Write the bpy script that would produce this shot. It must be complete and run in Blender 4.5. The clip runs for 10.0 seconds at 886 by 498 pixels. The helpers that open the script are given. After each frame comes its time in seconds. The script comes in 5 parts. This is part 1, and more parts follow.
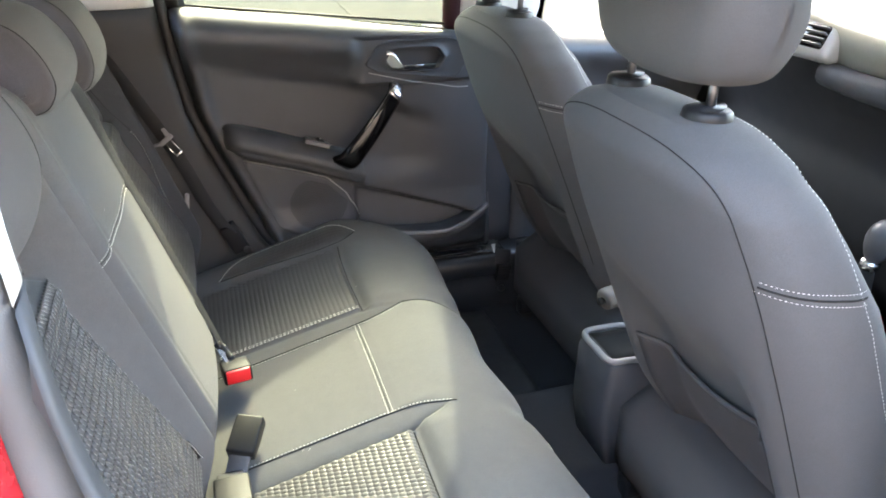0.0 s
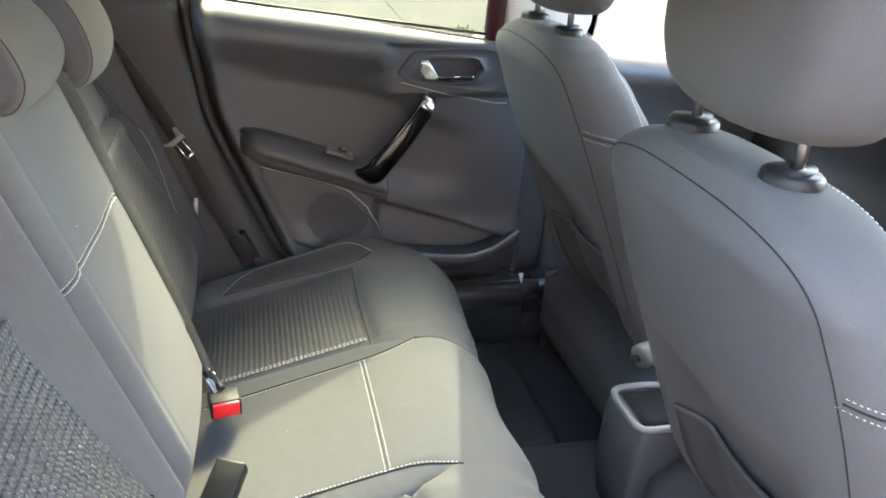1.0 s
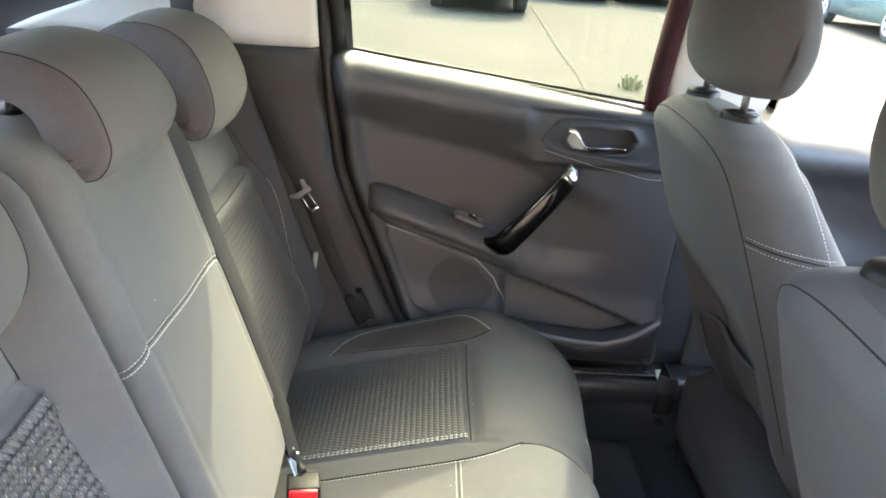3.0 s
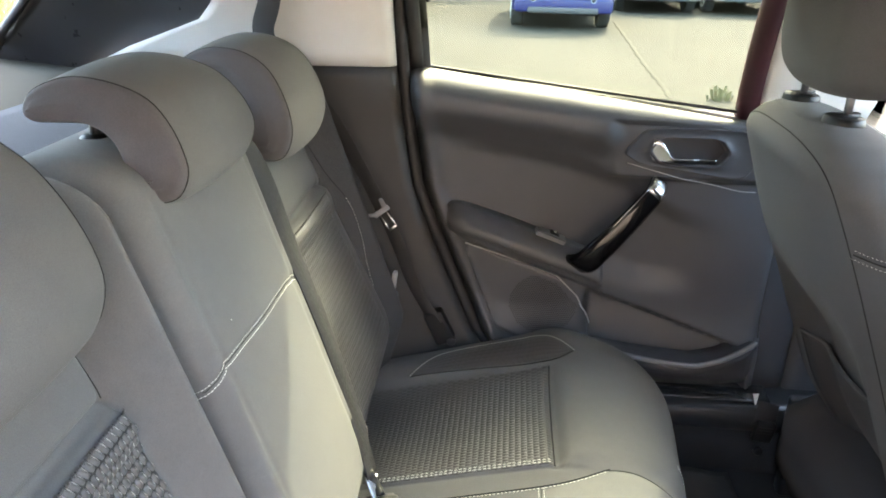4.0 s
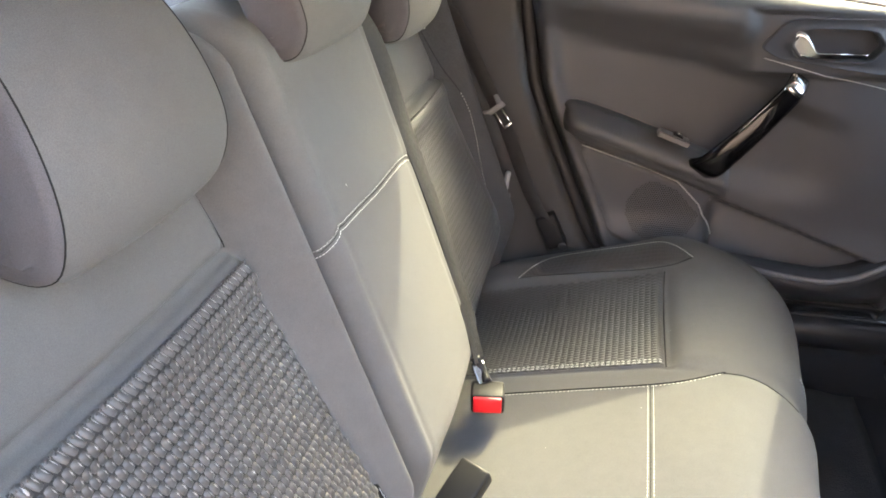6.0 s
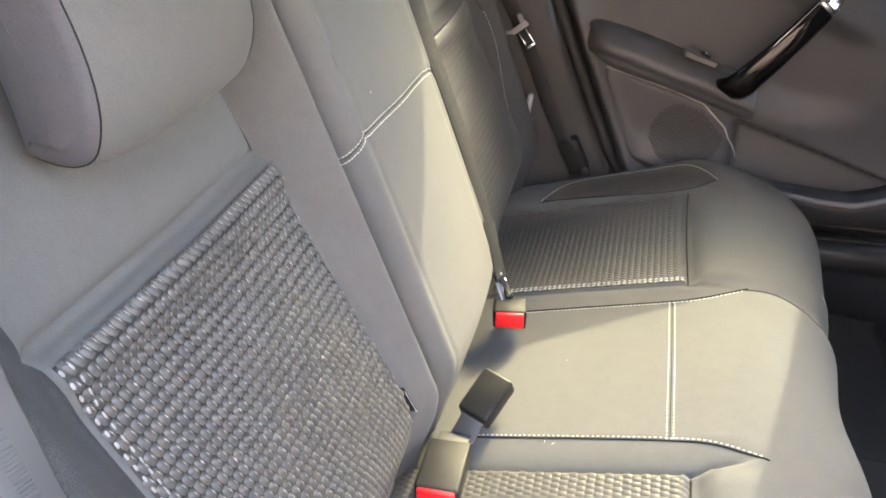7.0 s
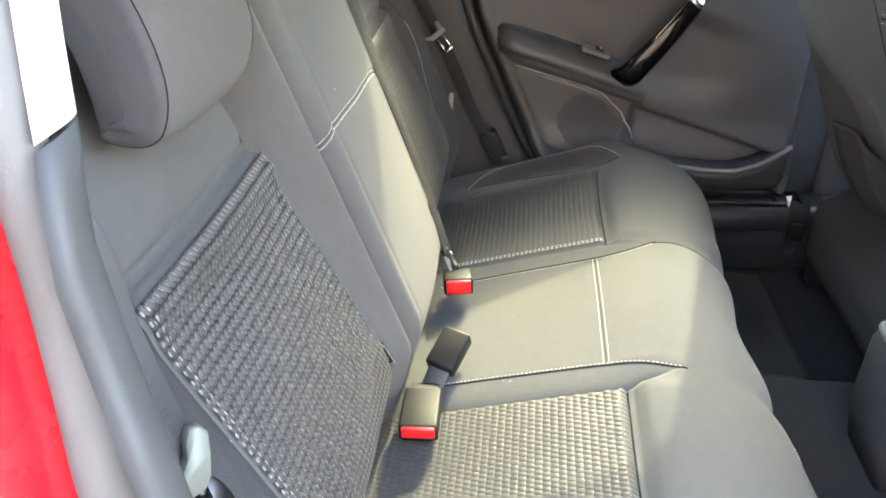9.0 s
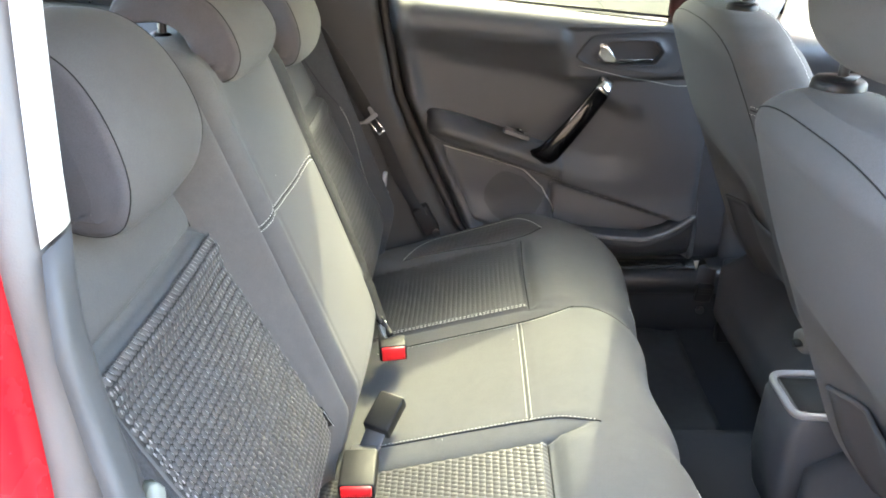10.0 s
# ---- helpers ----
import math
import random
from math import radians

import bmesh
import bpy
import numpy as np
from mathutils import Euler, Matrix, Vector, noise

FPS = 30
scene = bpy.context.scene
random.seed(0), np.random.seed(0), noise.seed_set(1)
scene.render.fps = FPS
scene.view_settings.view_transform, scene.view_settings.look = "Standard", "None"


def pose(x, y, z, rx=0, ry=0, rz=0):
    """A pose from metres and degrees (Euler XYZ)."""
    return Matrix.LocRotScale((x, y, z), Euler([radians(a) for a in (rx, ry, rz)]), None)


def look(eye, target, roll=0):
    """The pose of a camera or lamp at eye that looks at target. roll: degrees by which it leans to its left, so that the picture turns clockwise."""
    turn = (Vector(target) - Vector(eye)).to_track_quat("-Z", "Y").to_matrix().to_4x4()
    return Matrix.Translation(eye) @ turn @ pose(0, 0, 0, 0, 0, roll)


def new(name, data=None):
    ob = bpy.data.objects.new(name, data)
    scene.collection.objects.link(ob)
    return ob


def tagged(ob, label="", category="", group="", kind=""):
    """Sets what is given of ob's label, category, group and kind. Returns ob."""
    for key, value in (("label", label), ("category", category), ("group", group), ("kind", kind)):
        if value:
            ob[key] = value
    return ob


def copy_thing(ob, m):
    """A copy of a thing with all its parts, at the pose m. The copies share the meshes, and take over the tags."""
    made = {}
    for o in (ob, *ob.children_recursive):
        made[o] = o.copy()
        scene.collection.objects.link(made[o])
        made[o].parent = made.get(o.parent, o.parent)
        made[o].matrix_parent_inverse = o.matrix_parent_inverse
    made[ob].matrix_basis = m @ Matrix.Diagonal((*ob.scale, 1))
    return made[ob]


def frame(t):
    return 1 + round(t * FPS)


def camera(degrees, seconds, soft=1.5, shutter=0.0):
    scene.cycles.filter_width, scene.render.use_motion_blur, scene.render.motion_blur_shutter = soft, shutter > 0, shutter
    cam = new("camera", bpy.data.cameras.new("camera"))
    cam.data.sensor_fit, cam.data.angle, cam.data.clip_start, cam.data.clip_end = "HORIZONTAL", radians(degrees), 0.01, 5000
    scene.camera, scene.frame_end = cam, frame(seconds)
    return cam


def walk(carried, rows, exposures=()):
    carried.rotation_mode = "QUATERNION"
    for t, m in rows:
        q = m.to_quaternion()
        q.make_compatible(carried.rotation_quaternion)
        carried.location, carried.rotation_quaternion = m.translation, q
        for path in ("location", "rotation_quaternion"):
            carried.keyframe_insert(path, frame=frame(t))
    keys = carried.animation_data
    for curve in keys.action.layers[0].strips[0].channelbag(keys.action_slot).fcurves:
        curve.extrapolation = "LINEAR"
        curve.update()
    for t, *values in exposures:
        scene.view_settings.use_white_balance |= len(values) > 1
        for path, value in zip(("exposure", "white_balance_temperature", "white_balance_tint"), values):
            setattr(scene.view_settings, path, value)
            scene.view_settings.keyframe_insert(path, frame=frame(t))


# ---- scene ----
from mathutils.bvhtree import BVHTree

cam = camera(62.7, 10.0, 1.8)
PATH = [
    (0, (-0.206, -1.014, 1.31), (0.348, 0.691, 0.423), 0.5),
    (0.5, (-0.182, -0.945, 1.303), (0.346, 0.769, 0.418), 2.2),
    (1, (-0.15, -0.882, 1.302), (0.323, 0.848, 0.418), 3.8),
    (1.5, (-0.129, -0.828, 1.306), (0.271, 0.92, 0.421), 5.6),
    (2, (-0.107, -0.789, 1.312), (0.196, 0.981, 0.432), 6.7),
    (2.5, (-0.095, -0.758, 1.323), (0.098, 1.04, 0.469), 6.4),
    (4, (-0.081, -0.711, 1.309), (-0.237, 1.122, 0.524), 1.5),
    (4.5, (-0.079, -0.708, 1.294), (-0.339, 1.102, 0.482), 0.4),
    (5, (-0.078, -0.708, 1.275), (-0.421, 1.073, 0.433), -0.4),
    (5.5, (-0.081, -0.717, 1.257), (-0.477, 1.03, 0.369), -0.6),
    (6.8, (-0.079, -0.743, 1.218), (-0.553, 0.888, 0.163), -1.3),
    (7, (-0.082, -0.75, 1.211), (-0.552, 0.866, 0.13), -1.6),
    (7.5, (-0.087, -0.777, 1.198), (-0.539, 0.811, 0.068), -2.5),
    (8, (-0.099, -0.812, 1.194), (-0.492, 0.78, 0.048), -3.1),
    (8.5, (-0.112, -0.858, 1.207), (-0.426, 0.77, 0.088), -2.9),
    (9, (-0.114, -0.906, 1.237), (-0.343, 0.78, 0.185), -2.2),
    (9.5, (-0.104, -0.945, 1.268), (-0.251, 0.8, 0.302), -1.2),
    (10, (-0.092, -0.984, 1.289), (-0.163, 0.803, 0.393), -0.8),
]

EXPOSURE = [(0.0, 5.83, 7400, 4), (3.0, 6.0, 7750, 4), (4.5, 5.9, 7950, 4), (5.5, 6.1, 8150, 9), (7.5, 6.1, 8450, 11), (8.5, 6.1, 8200, 8), (9.0, 6.12, 7950, 4), (10.0, 6.1, 7600, 3)]
walk(cam, [(t, look(eye, target, roll)) for t, eye, target, roll in PATH], EXPOSURE)

# ---------------------------------------------------------------- daylight
SUN_AZ, SUN_EL = radians(72.5), radians(39.5)      # azimuth from the car's nose towards its left side
world = bpy.data.worlds.new("daylight")
scene.world = world
world.use_nodes = True
wn = world.node_tree
sky = wn.nodes.new("ShaderNodeTexSky")
sky.sky_type = "NISHITA"
sky.sun_disc = False
sky.sun_elevation = SUN_EL
sky.sun_rotation = radians(90) - SUN_AZ
sky.dust_density = 2.0
sky.air_density = 0.8
sky.ozone_density = 0.4
wn.links.new(sky.outputs["Color"], wn.nodes["Background"].inputs["Color"])
wn.nodes["Background"].inputs["Strength"].default_value = 0.15
sun_dir = Vector((math.cos(SUN_AZ) * math.cos(SUN_EL), math.sin(SUN_AZ) * math.cos(SUN_EL), math.sin(SUN_EL)))
sun = new("sun", bpy.data.lights.new("sun", "SUN"))
sun.data.energy = 0.275
sun.data.angle = radians(0.53)
sun.data.color = (1.0, 0.985, 0.965)
sun.matrix_world = look(sun_dir * 20, (0, 0, 0))


# ---------------------------------------------------------------- materials
def material(name, colour, rough=0.6, metal=0.0, vary=0.12, scale=40.0, fine=900.0, bump=0.15, depth=0.0006,
             sheen=0.0, coat=0.0, blotch=6.0, spec=0.5, speckle=0.0):
    """A surface with broad blotches, finer mottling and a grain in relief."""
    m = bpy.data.materials.new(name)
    m.use_nodes = True
    nt = m.node_tree
    p = nt.nodes["Principled BSDF"]
    co = nt.nodes.new("ShaderNodeTexCoord")
    n1 = nt.nodes.new("ShaderNodeTexNoise")
    n1.inputs["Scale"].default_value = scale
    n1.inputs["Detail"].default_value = 4
    n2 = nt.nodes.new("ShaderNodeTexNoise")
    n2.inputs["Scale"].default_value = blotch
    n2.inputs["Detail"].default_value = 3
    add = nt.nodes.new("ShaderNodeMath")
    add.operation = "ADD"
    ramp = nt.nodes.new("ShaderNodeMapRange")
    ramp.inputs["From Min"].default_value = 0.6
    ramp.inputs["From Max"].default_value = 1.4
    ramp.inputs["To Min"].default_value = 1 - vary
    ramp.inputs["To Max"].default_value = 1 + vary
    mul = nt.nodes.new("ShaderNodeVectorMath")
    mul.operation = "SCALE"
    mul.inputs[0].default_value = colour[:3]
    for n in (n1, n2):
        nt.links.new(co.outputs["Object"], n.inputs["Vector"])
    nt.links.new(n1.outputs["Fac"], add.inputs[0])
    nt.links.new(n2.outputs["Fac"], add.inputs[1])
    nt.links.new(add.outputs[0], ramp.inputs["Value"])
    nt.links.new(ramp.outputs[0], mul.inputs["Scale"])
    nt.links.new(mul.outputs[0], p.inputs["Base Color"])
    r2 = nt.nodes.new("ShaderNodeMapRange")
    r2.inputs["From Min"].default_value = 0.3
    r2.inputs["From Max"].default_value = 0.7
    r2.inputs["To Min"].default_value = max(0.02, rough - 0.06)
    r2.inputs["To Max"].default_value = min(1.0, rough + 0.06)
    nt.links.new(n1.outputs["Fac"], r2.inputs["Value"])
    nt.links.new(r2.outputs[0], p.inputs["Roughness"])
    p.inputs["Metallic"].default_value = metal
    p.inputs["Sheen Weight"].default_value = sheen
    p.inputs["Sheen Roughness"].default_value = 0.45
    p.inputs["Coat Weight"].default_value = coat
    p.inputs["Coat Roughness"].default_value = 0.04
    p.inputs["Specular IOR Level"].default_value = spec
    if bump:
        n3 = nt.nodes.new("ShaderNodeTexNoise")
        n3.inputs["Scale"].default_value = fine
        n3.inputs["Detail"].default_value = 2
        b = nt.nodes.new("ShaderNodeBump")
        b.inputs["Strength"].default_value = bump
        b.inputs["Distance"].default_value = depth
        nt.links.new(co.outputs["Object"], n3.inputs["Vector"])
        nt.links.new(n3.outputs["Fac"], b.inputs["Height"])
        nt.links.new(b.outputs["Normal"], p.inputs["Normal"])
        if speckle:
            r3 = nt.nodes.new("ShaderNodeMapRange")
            r3.inputs["From Min"].default_value = 0.32
            r3.inputs["From Max"].default_value = 0.68
            r3.inputs["To Min"].default_value = 1 - speckle
            r3.inputs["To Max"].default_value = 1 + speckle
            times = nt.nodes.new("ShaderNodeVectorMath")
            times.operation = "SCALE"
            nt.links.new(n3.outputs["Fac"], r3.inputs["Value"])
            nt.links.new(mul.outputs[0], times.inputs[0])
            nt.links.new(r3.outputs[0], times.inputs["Scale"])
            nt.links.new(times.outputs[0], p.inputs["Base Color"])
    return m


FABRIC = material("charcoal knit fabric", (0.108, 0.1065, 0.103), 0.9, vary=0.08, scale=60, fine=1500, bump=0.4, speckle=0.14, sheen=0.06, spec=0.15)
FABRIC_DARK = material("black knit fabric", (0.0494, 0.0475, 0.0494), 0.9, vary=0.08, scale=60, fine=1500, bump=0.4, speckle=0.14, sheen=0.04, spec=0.12)
FABRIC_FRONT = material("dark charcoal knit fabric", (0.072, 0.072, 0.073), 0.9, vary=0.08, scale=60, fine=1500, bump=0.4, speckle=0.14, sheen=0.05, spec=0.15)
# weave ground: dark tone stands in for shade between the loops
WEAVE_GAP = material("woven yarn ground with gap shade", (0.030, 0.0285, 0.0275), 0.55, vary=0.12, scale=80, fine=1500, bump=0.3, sheen=0.07, spec=0.30, speckle=0.3)
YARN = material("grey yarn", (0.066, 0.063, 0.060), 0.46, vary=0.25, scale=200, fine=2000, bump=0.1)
FABRIC_CHEEK_SHADE = material("mauve grey knit fabric darkened for shade", (0.087, 0.083, 0.086), 0.9, vary=0.08, scale=60, fine=1500, bump=0.4, speckle=0.14, sheen=0.05, spec=0.15)
FABRIC_SIDE = material("dark grey side bolster cloth", (0.050, 0.0495, 0.050), 0.9, vary=0.10, scale=90, fine=900, bump=0.9, speckle=0.3, sheen=0.05, spec=0.15)
YARN_GLINT = material("pale yarn for painted glints", (0.30, 0.285, 0.27), 0.35, vary=0.2, scale=200, fine=2000, bump=0.1)
THREAD = material("white stitching thread", (0.62, 0.61, 0.56), 0.6, vary=0.15, scale=300, fine=2500, bump=0.1)
SEAM = material("dark seam thread", (0.018, 0.018, 0.018), 0.95, vary=0.1, bump=0, spec=0.1)
PLASTIC = material("grained dark grey plastic", (0.045, 0.047, 0.053), 0.5, vary=0.08, scale=30, fine=1100, bump=0.35, depth=0.0004, spec=0.35)
PLASTIC_SATIN = material("satin black pillar plastic", (0.0352, 0.0352, 0.0384), 0.33, vary=0.08, scale=30, fine=1100, bump=0.15, depth=0.0003, spec=0.6)
PLASTIC_TRIM = material("grained grey pillar plastic", (0.044, 0.0435, 0.0435), 0.6, vary=0.08, scale=30, fine=1100, bump=0.35, depth=0.0004, spec=0.35)
PLASTIC_SOFT = material("soft touch dark plastic", (0.058, 0.060, 0.066), 0.48, vary=0.08, scale=25, fine=900, bump=0.3, depth=0.0004, spec=0.5)
TRIM_LIGHT = material("pale grey pillar trim", (0.624, 0.612, 0.576), 0.65, vary=0.05, scale=20, fine=900, bump=0.25, depth=0.0003)
HEADLINER = material("grey headliner cloth", (0.44, 0.43, 0.41), 0.9, vary=0.05, scale=40, fine=1200, bump=0.4)
GLOSS = material("piano black plastic", (0.004, 0.004, 0.005), 0.06, vary=0.1, bump=0, coat=0.0, spec=0.35)
SILL = material("smooth black sill plastic", (0.020, 0.0205, 0.023), 0.34, vary=0.15, scale=30, fine=900, bump=0.1, depth=0.0003, spec=0.55)
SHINY = material("glossy grey sill plastic", (0.035, 0.035, 0.037), 0.22, vary=0.15, bump=0, coat=0.7)
CHROME = material("satin chrome", (0.62, 0.62, 0.62), 0.22, metal=1.0, vary=0.05, bump=0)
STEEL = material("dark steel", (0.09, 0.09, 0.095), 0.35, metal=1.0, vary=0.05, bump=0)
SILVER = material("silver grey painted plastic", (0.34, 0.34, 0.335), 0.4, vary=0.05, bump=0)
PALE_LIP = material("pale grey moulded plastic", (0.16, 0.16, 0.165), 0.5, vary=0.08, scale=30, fine=900, bump=0.2, depth=0.0003, spec=0.4)
RUBBER = material("black rubber seal", (0.012, 0.012, 0.013), 0.6, vary=0.1, bump=0.2)
SEAL = material("grey felt edged door seal", (0.085, 0.081, 0.075), 0.8, vary=0.12, scale=30, fine=800, bump=0.3)
CARPET = material("black floor carpet", (0.014, 0.0155, 0.020), 0.95, vary=0.3, scale=120, fine=700, bump=1.0, depth=0.003)
WEBBING = material("grey belt webbing", (0.062, 0.060, 0.060), 0.55, vary=0.1, scale=200, fine=1500, bump=0.4)
WEBBING_MID = material("dark grey belt webbing", (0.042, 0.042, 0.044), 0.6, vary=0.1, scale=200, fine=1500, bump=0.4, spec=0.3)
WEBBING_DARK = material("black and shaded belt webbing", (0.016, 0.016, 0.018), 0.6, vary=0.1, scale=200, fine=1500, bump=0.4, spec=0.3)
BUCKLE = material("black buckle plastic", (0.012, 0.012, 0.013), 0.45, vary=0.1, fine=1200, bump=0.25, spec=0.24)
RED = material("red release button", (0.65, 0.012, 0.018), 0.35, vary=0.06, bump=0)
PAINT = material("red car paint", (0.45, 0.006, 0.012), 0.25, vary=0.04, bump=0, coat=1.0)
PAINT_SHADED = material("red car paint darkened for shade", (0.030, 0.004, 0.007), 0.4, vary=0.04, bump=0, coat=0.1)
BONE = material("grey green plastic", (0.17, 0.178, 0.145), 0.45, vary=0.06, bump=0.1)
CONCRETE = material("pale worn asphalt", (0.040, 0.0365, 0.029), 0.9, vary=0.3, scale=2.0, fine=60, bump=0.4, depth=0.01, blotch=0.35, spec=0.1)
DASH_DARK = material("black grained dashboard plastic", (0.013, 0.0135, 0.015), 0.6, vary=0.1, scale=25, fine=900, bump=0.35, depth=0.0004, spec=0.2)
DASH_SUNLIT = material("grey dashboard skin lightened for sun", (0.18, 0.18, 0.162), 0.6, vary=0.08, scale=25, fine=900, bump=0.35, depth=0.0004, spec=0.35)
GRASS = material("sunlit dry grass", (0.26, 0.27, 0.05), 0.9, vary=0.5, scale=9.0, fine=60, bump=1.0, depth=0.03, blotch=1.2)
BLUE = material("dark blue car paint", (0.010, 0.014, 0.075), 0.45, vary=0.05, bump=0, coat=0.1, spec=0.3)
GREEN = material("grey green car paint", (0.06, 0.09, 0.085), 0.3, vary=0.05, bump=0, coat=0.8)
BLACKP = material("black car paint", (0.02, 0.02, 0.022), 0.3, vary=0.05, bump=0, coat=0.8)
SILVERP = material("silver grey car paint", (0.20, 0.195, 0.18), 0.35, vary=0.05, bump=0, coat=0.5)
TYRE = material("tyre rubber", (0.02, 0.02, 0.02), 0.8, vary=0.1, bump=0.2)
LENS = material("red tail lamp lens", (0.5, 0.02, 0.02), 0.2, vary=0.05, bump=0, coat=0.5)
WHITE = material("white plate", (0.75, 0.75, 0.72), 0.5, vary=0.04, bump=0)


def glass_material(name, tint):
    """Thin window glass: each face lets a share of the light through, and mirrors at a slant."""
    m = bpy.data.materials.new(name)
    m.use_nodes = True
    nt = m.node_tree
    nt.nodes.remove(nt.nodes["Principled BSDF"])
    clear = nt.nodes.new("ShaderNodeBsdfTransparent")
    clear.inputs["Color"].default_value = (*tint, 1)
    gloss = nt.nodes.new("ShaderNodeBsdfGlossy")
    gloss.inputs["Roughness"].default_value = 0.01
    fres = nt.nodes.new("ShaderNodeFresnel")
    fres.inputs["IOR"].default_value = 1.25
    mix = nt.nodes.new("ShaderNodeMixShader")
    nt.links.new(fres.outputs[0], mix.inputs[0])
    nt.links.new(clear.outputs[0], mix.inputs[1])
    nt.links.new(gloss.outputs[0], mix.inputs[2])
    nt.links.new(mix.outputs[0], nt.nodes["Material Output"].inputs["Surface"])
    return m


GLASS = glass_material("clear window glass", (0.98, 0.985, 0.98))
GLASS_TINTED = glass_material("lightly tinted rear glass", (0.70, 0.73, 0.67))


# ---------------------------------------------------------------- tools
BASE = {}


def thing(name, at, label, category, group="", kind=""):
    ob = new(name)
    ob.location = at
    ob.empty_display_size = 0.05
    BASE[ob] = Vector(at)
    return tagged(ob, label, category, group, kind)


def mesh_of(name, bm, mat, at, smooth=True):
    bmesh.ops.recalc_face_normals(bm, faces=bm.faces)
    for v in bm.verts:
        v.co -= at
    for f in bm.faces:
        f.smooth = smooth
    me = bpy.data.meshes.new(name)
    bm.to_mesh(me)
    bm.free()
    me.materials.append(mat)
    return me


def part(name, bm, mat, parent, label="", smooth=True, kind=""):
    at = BASE[parent]
    ob = new(name, mesh_of(name, bm, mat, at, smooth))
    ob.parent = parent
    BASE[ob] = at
    return tagged(ob, label, "", "", kind)


def solid(name, bm, mat, label, category, kind="", at=(0, 0, 0), smooth=True):
    """A top-level thing of one mesh."""
    at = Vector(at)
    ob = new(name, mesh_of(name, bm, mat, at, smooth))
    ob.location = at
    BASE[ob] = at
    return tagged(ob, label, category, "", kind)


def lerp(a, b, t):
    return a + (b - a) * t


def clamp(t, a=0.0, b=1.0):
    return max(a, min(b, t))


def smooth(a, b, t):
    t = clamp((t - a) / (b - a))
    return t * t * (3 - 2 * t)


def bell(t, c, w):
    return math.exp(-((t - c) / w) ** 2)


def table(pairs, t):
    """Linear interpolation in (t, value) pairs."""
    if t <= pairs[0][0]:
        return pairs[0][1]
    for (a, va), (b, vb) in zip(pairs, pairs[1:]):
        if t <= b:
            return lerp(va, vb, (t - a) / (b - a))
    return pairs[-1][1]


def spline(pts, n, closed=False):
    """n points along a Catmull-Rom curve through pts."""
    pts = [Vector(p) for p in pts]
    k = len(pts)
    spans = k if closed else k - 1
    out = []
    for i in range(n):
        t = i / (n if closed else n - 1) * spans
        j = min(int(t), spans - 1)
        u = t - j
        if closed:
            a, b, c, d = (pts[(j + o) % k] for o in (-1, 0, 1, 2))
        else:
            a, b, c, d = pts[max(j - 1, 0)], pts[j], pts[j + 1], pts[min(j + 2, k - 1)]
        out.append(0.5 * (2 * b + (c - a) * u + (2 * a - 5 * b + 4 * c - d) * u * u + (3 * b - a - 3 * c + d) * u ** 3))
    return out


def even(pts, step):
    """Points at even steps along a polyline, each with its direction."""
    out, left = [], 0.0
    for a, b in zip(pts, pts[1:]):
        d = (b - a).length
        if d < 1e-9:
            continue
        t = left
        while t < d:
            out.append((a + (b - a) * (t / d), (b - a) / d))
            t += step
        left = t - d
    return out


def loft(rings, caps=True, bm=None, closed=True):
    bm = bm or bmesh.new()
    vs = [[bm.verts.new(p) for p in r] for r in rings]
    n = len(vs[0])
    for a, b in zip(vs, vs[1:]):
        for i in range(n if closed else n - 1):
            j = (i + 1) % n
            bm.faces.new((a[i], a[j], b[j], b[i]))
    if caps:
        bm.faces.new(vs[0])
        bm.faces.new(list(reversed(vs[-1])))
    return bm


def slab(f, us, vs, back):
    """A sheet f(u, v) closed at its back, which is set off by the vector back."""
    bm = bmesh.new()
    back = Vector(back)
    top = [[bm.verts.new(f(u, v)) for u in us] for v in vs]
    low = [[bm.verts.new(w.co + back) for w in r] for r in top]
    m, n = len(vs), len(us)
    for j in range(m - 1):
        for i in range(n - 1):
            bm.faces.new((top[j][i], top[j][i + 1], top[j + 1][i + 1], top[j + 1][i]))
            bm.faces.new((low[j][i], low[j + 1][i], low[j + 1][i + 1], low[j][i + 1]))
    for j in range(m - 1):
        bm.faces.new((top[j][0], top[j + 1][0], low[j + 1][0], low[j][0]))
        bm.faces.new((top[j][-1], low[j][-1], low[j + 1][-1], top[j + 1][-1]))
    for i in range(n - 1):
        bm.faces.new((top[0][i], low[0][i], low[0][i + 1], top[0][i + 1]))
        bm.faces.new((top[-1][i], top[-1][i + 1], low[-1][i + 1], low[-1][i]))
    return bm


def steps(a, b, n):
    return [a + (b - a) * i / (n - 1) for i in range(n)]


def tube(pts, r, seg=8, caps=True, bm=None):
    """A round bar along pts; r a radius or one for each point."""
    pts = [Vector(p) for p in pts]
    side = None
    rings = []
    for i, p in enumerate(pts):
        d = (pts[min(i + 1, len(pts) - 1)] - pts[max(i - 1, 0)]).normalized()
        if side is None:
            side = d.orthogonal().normalized()
        side = (side - d * side.dot(d)).normalized()
        up = d.cross(side)
        q = r[i] if isinstance(r, (list, tuple)) else r
        rings.append([p + side * (q * math.cos(a)) + up * (q * math.sin(a)) for a in (2 * math.pi * k / seg for k in range(seg))])
    return loft(rings, caps, bm)


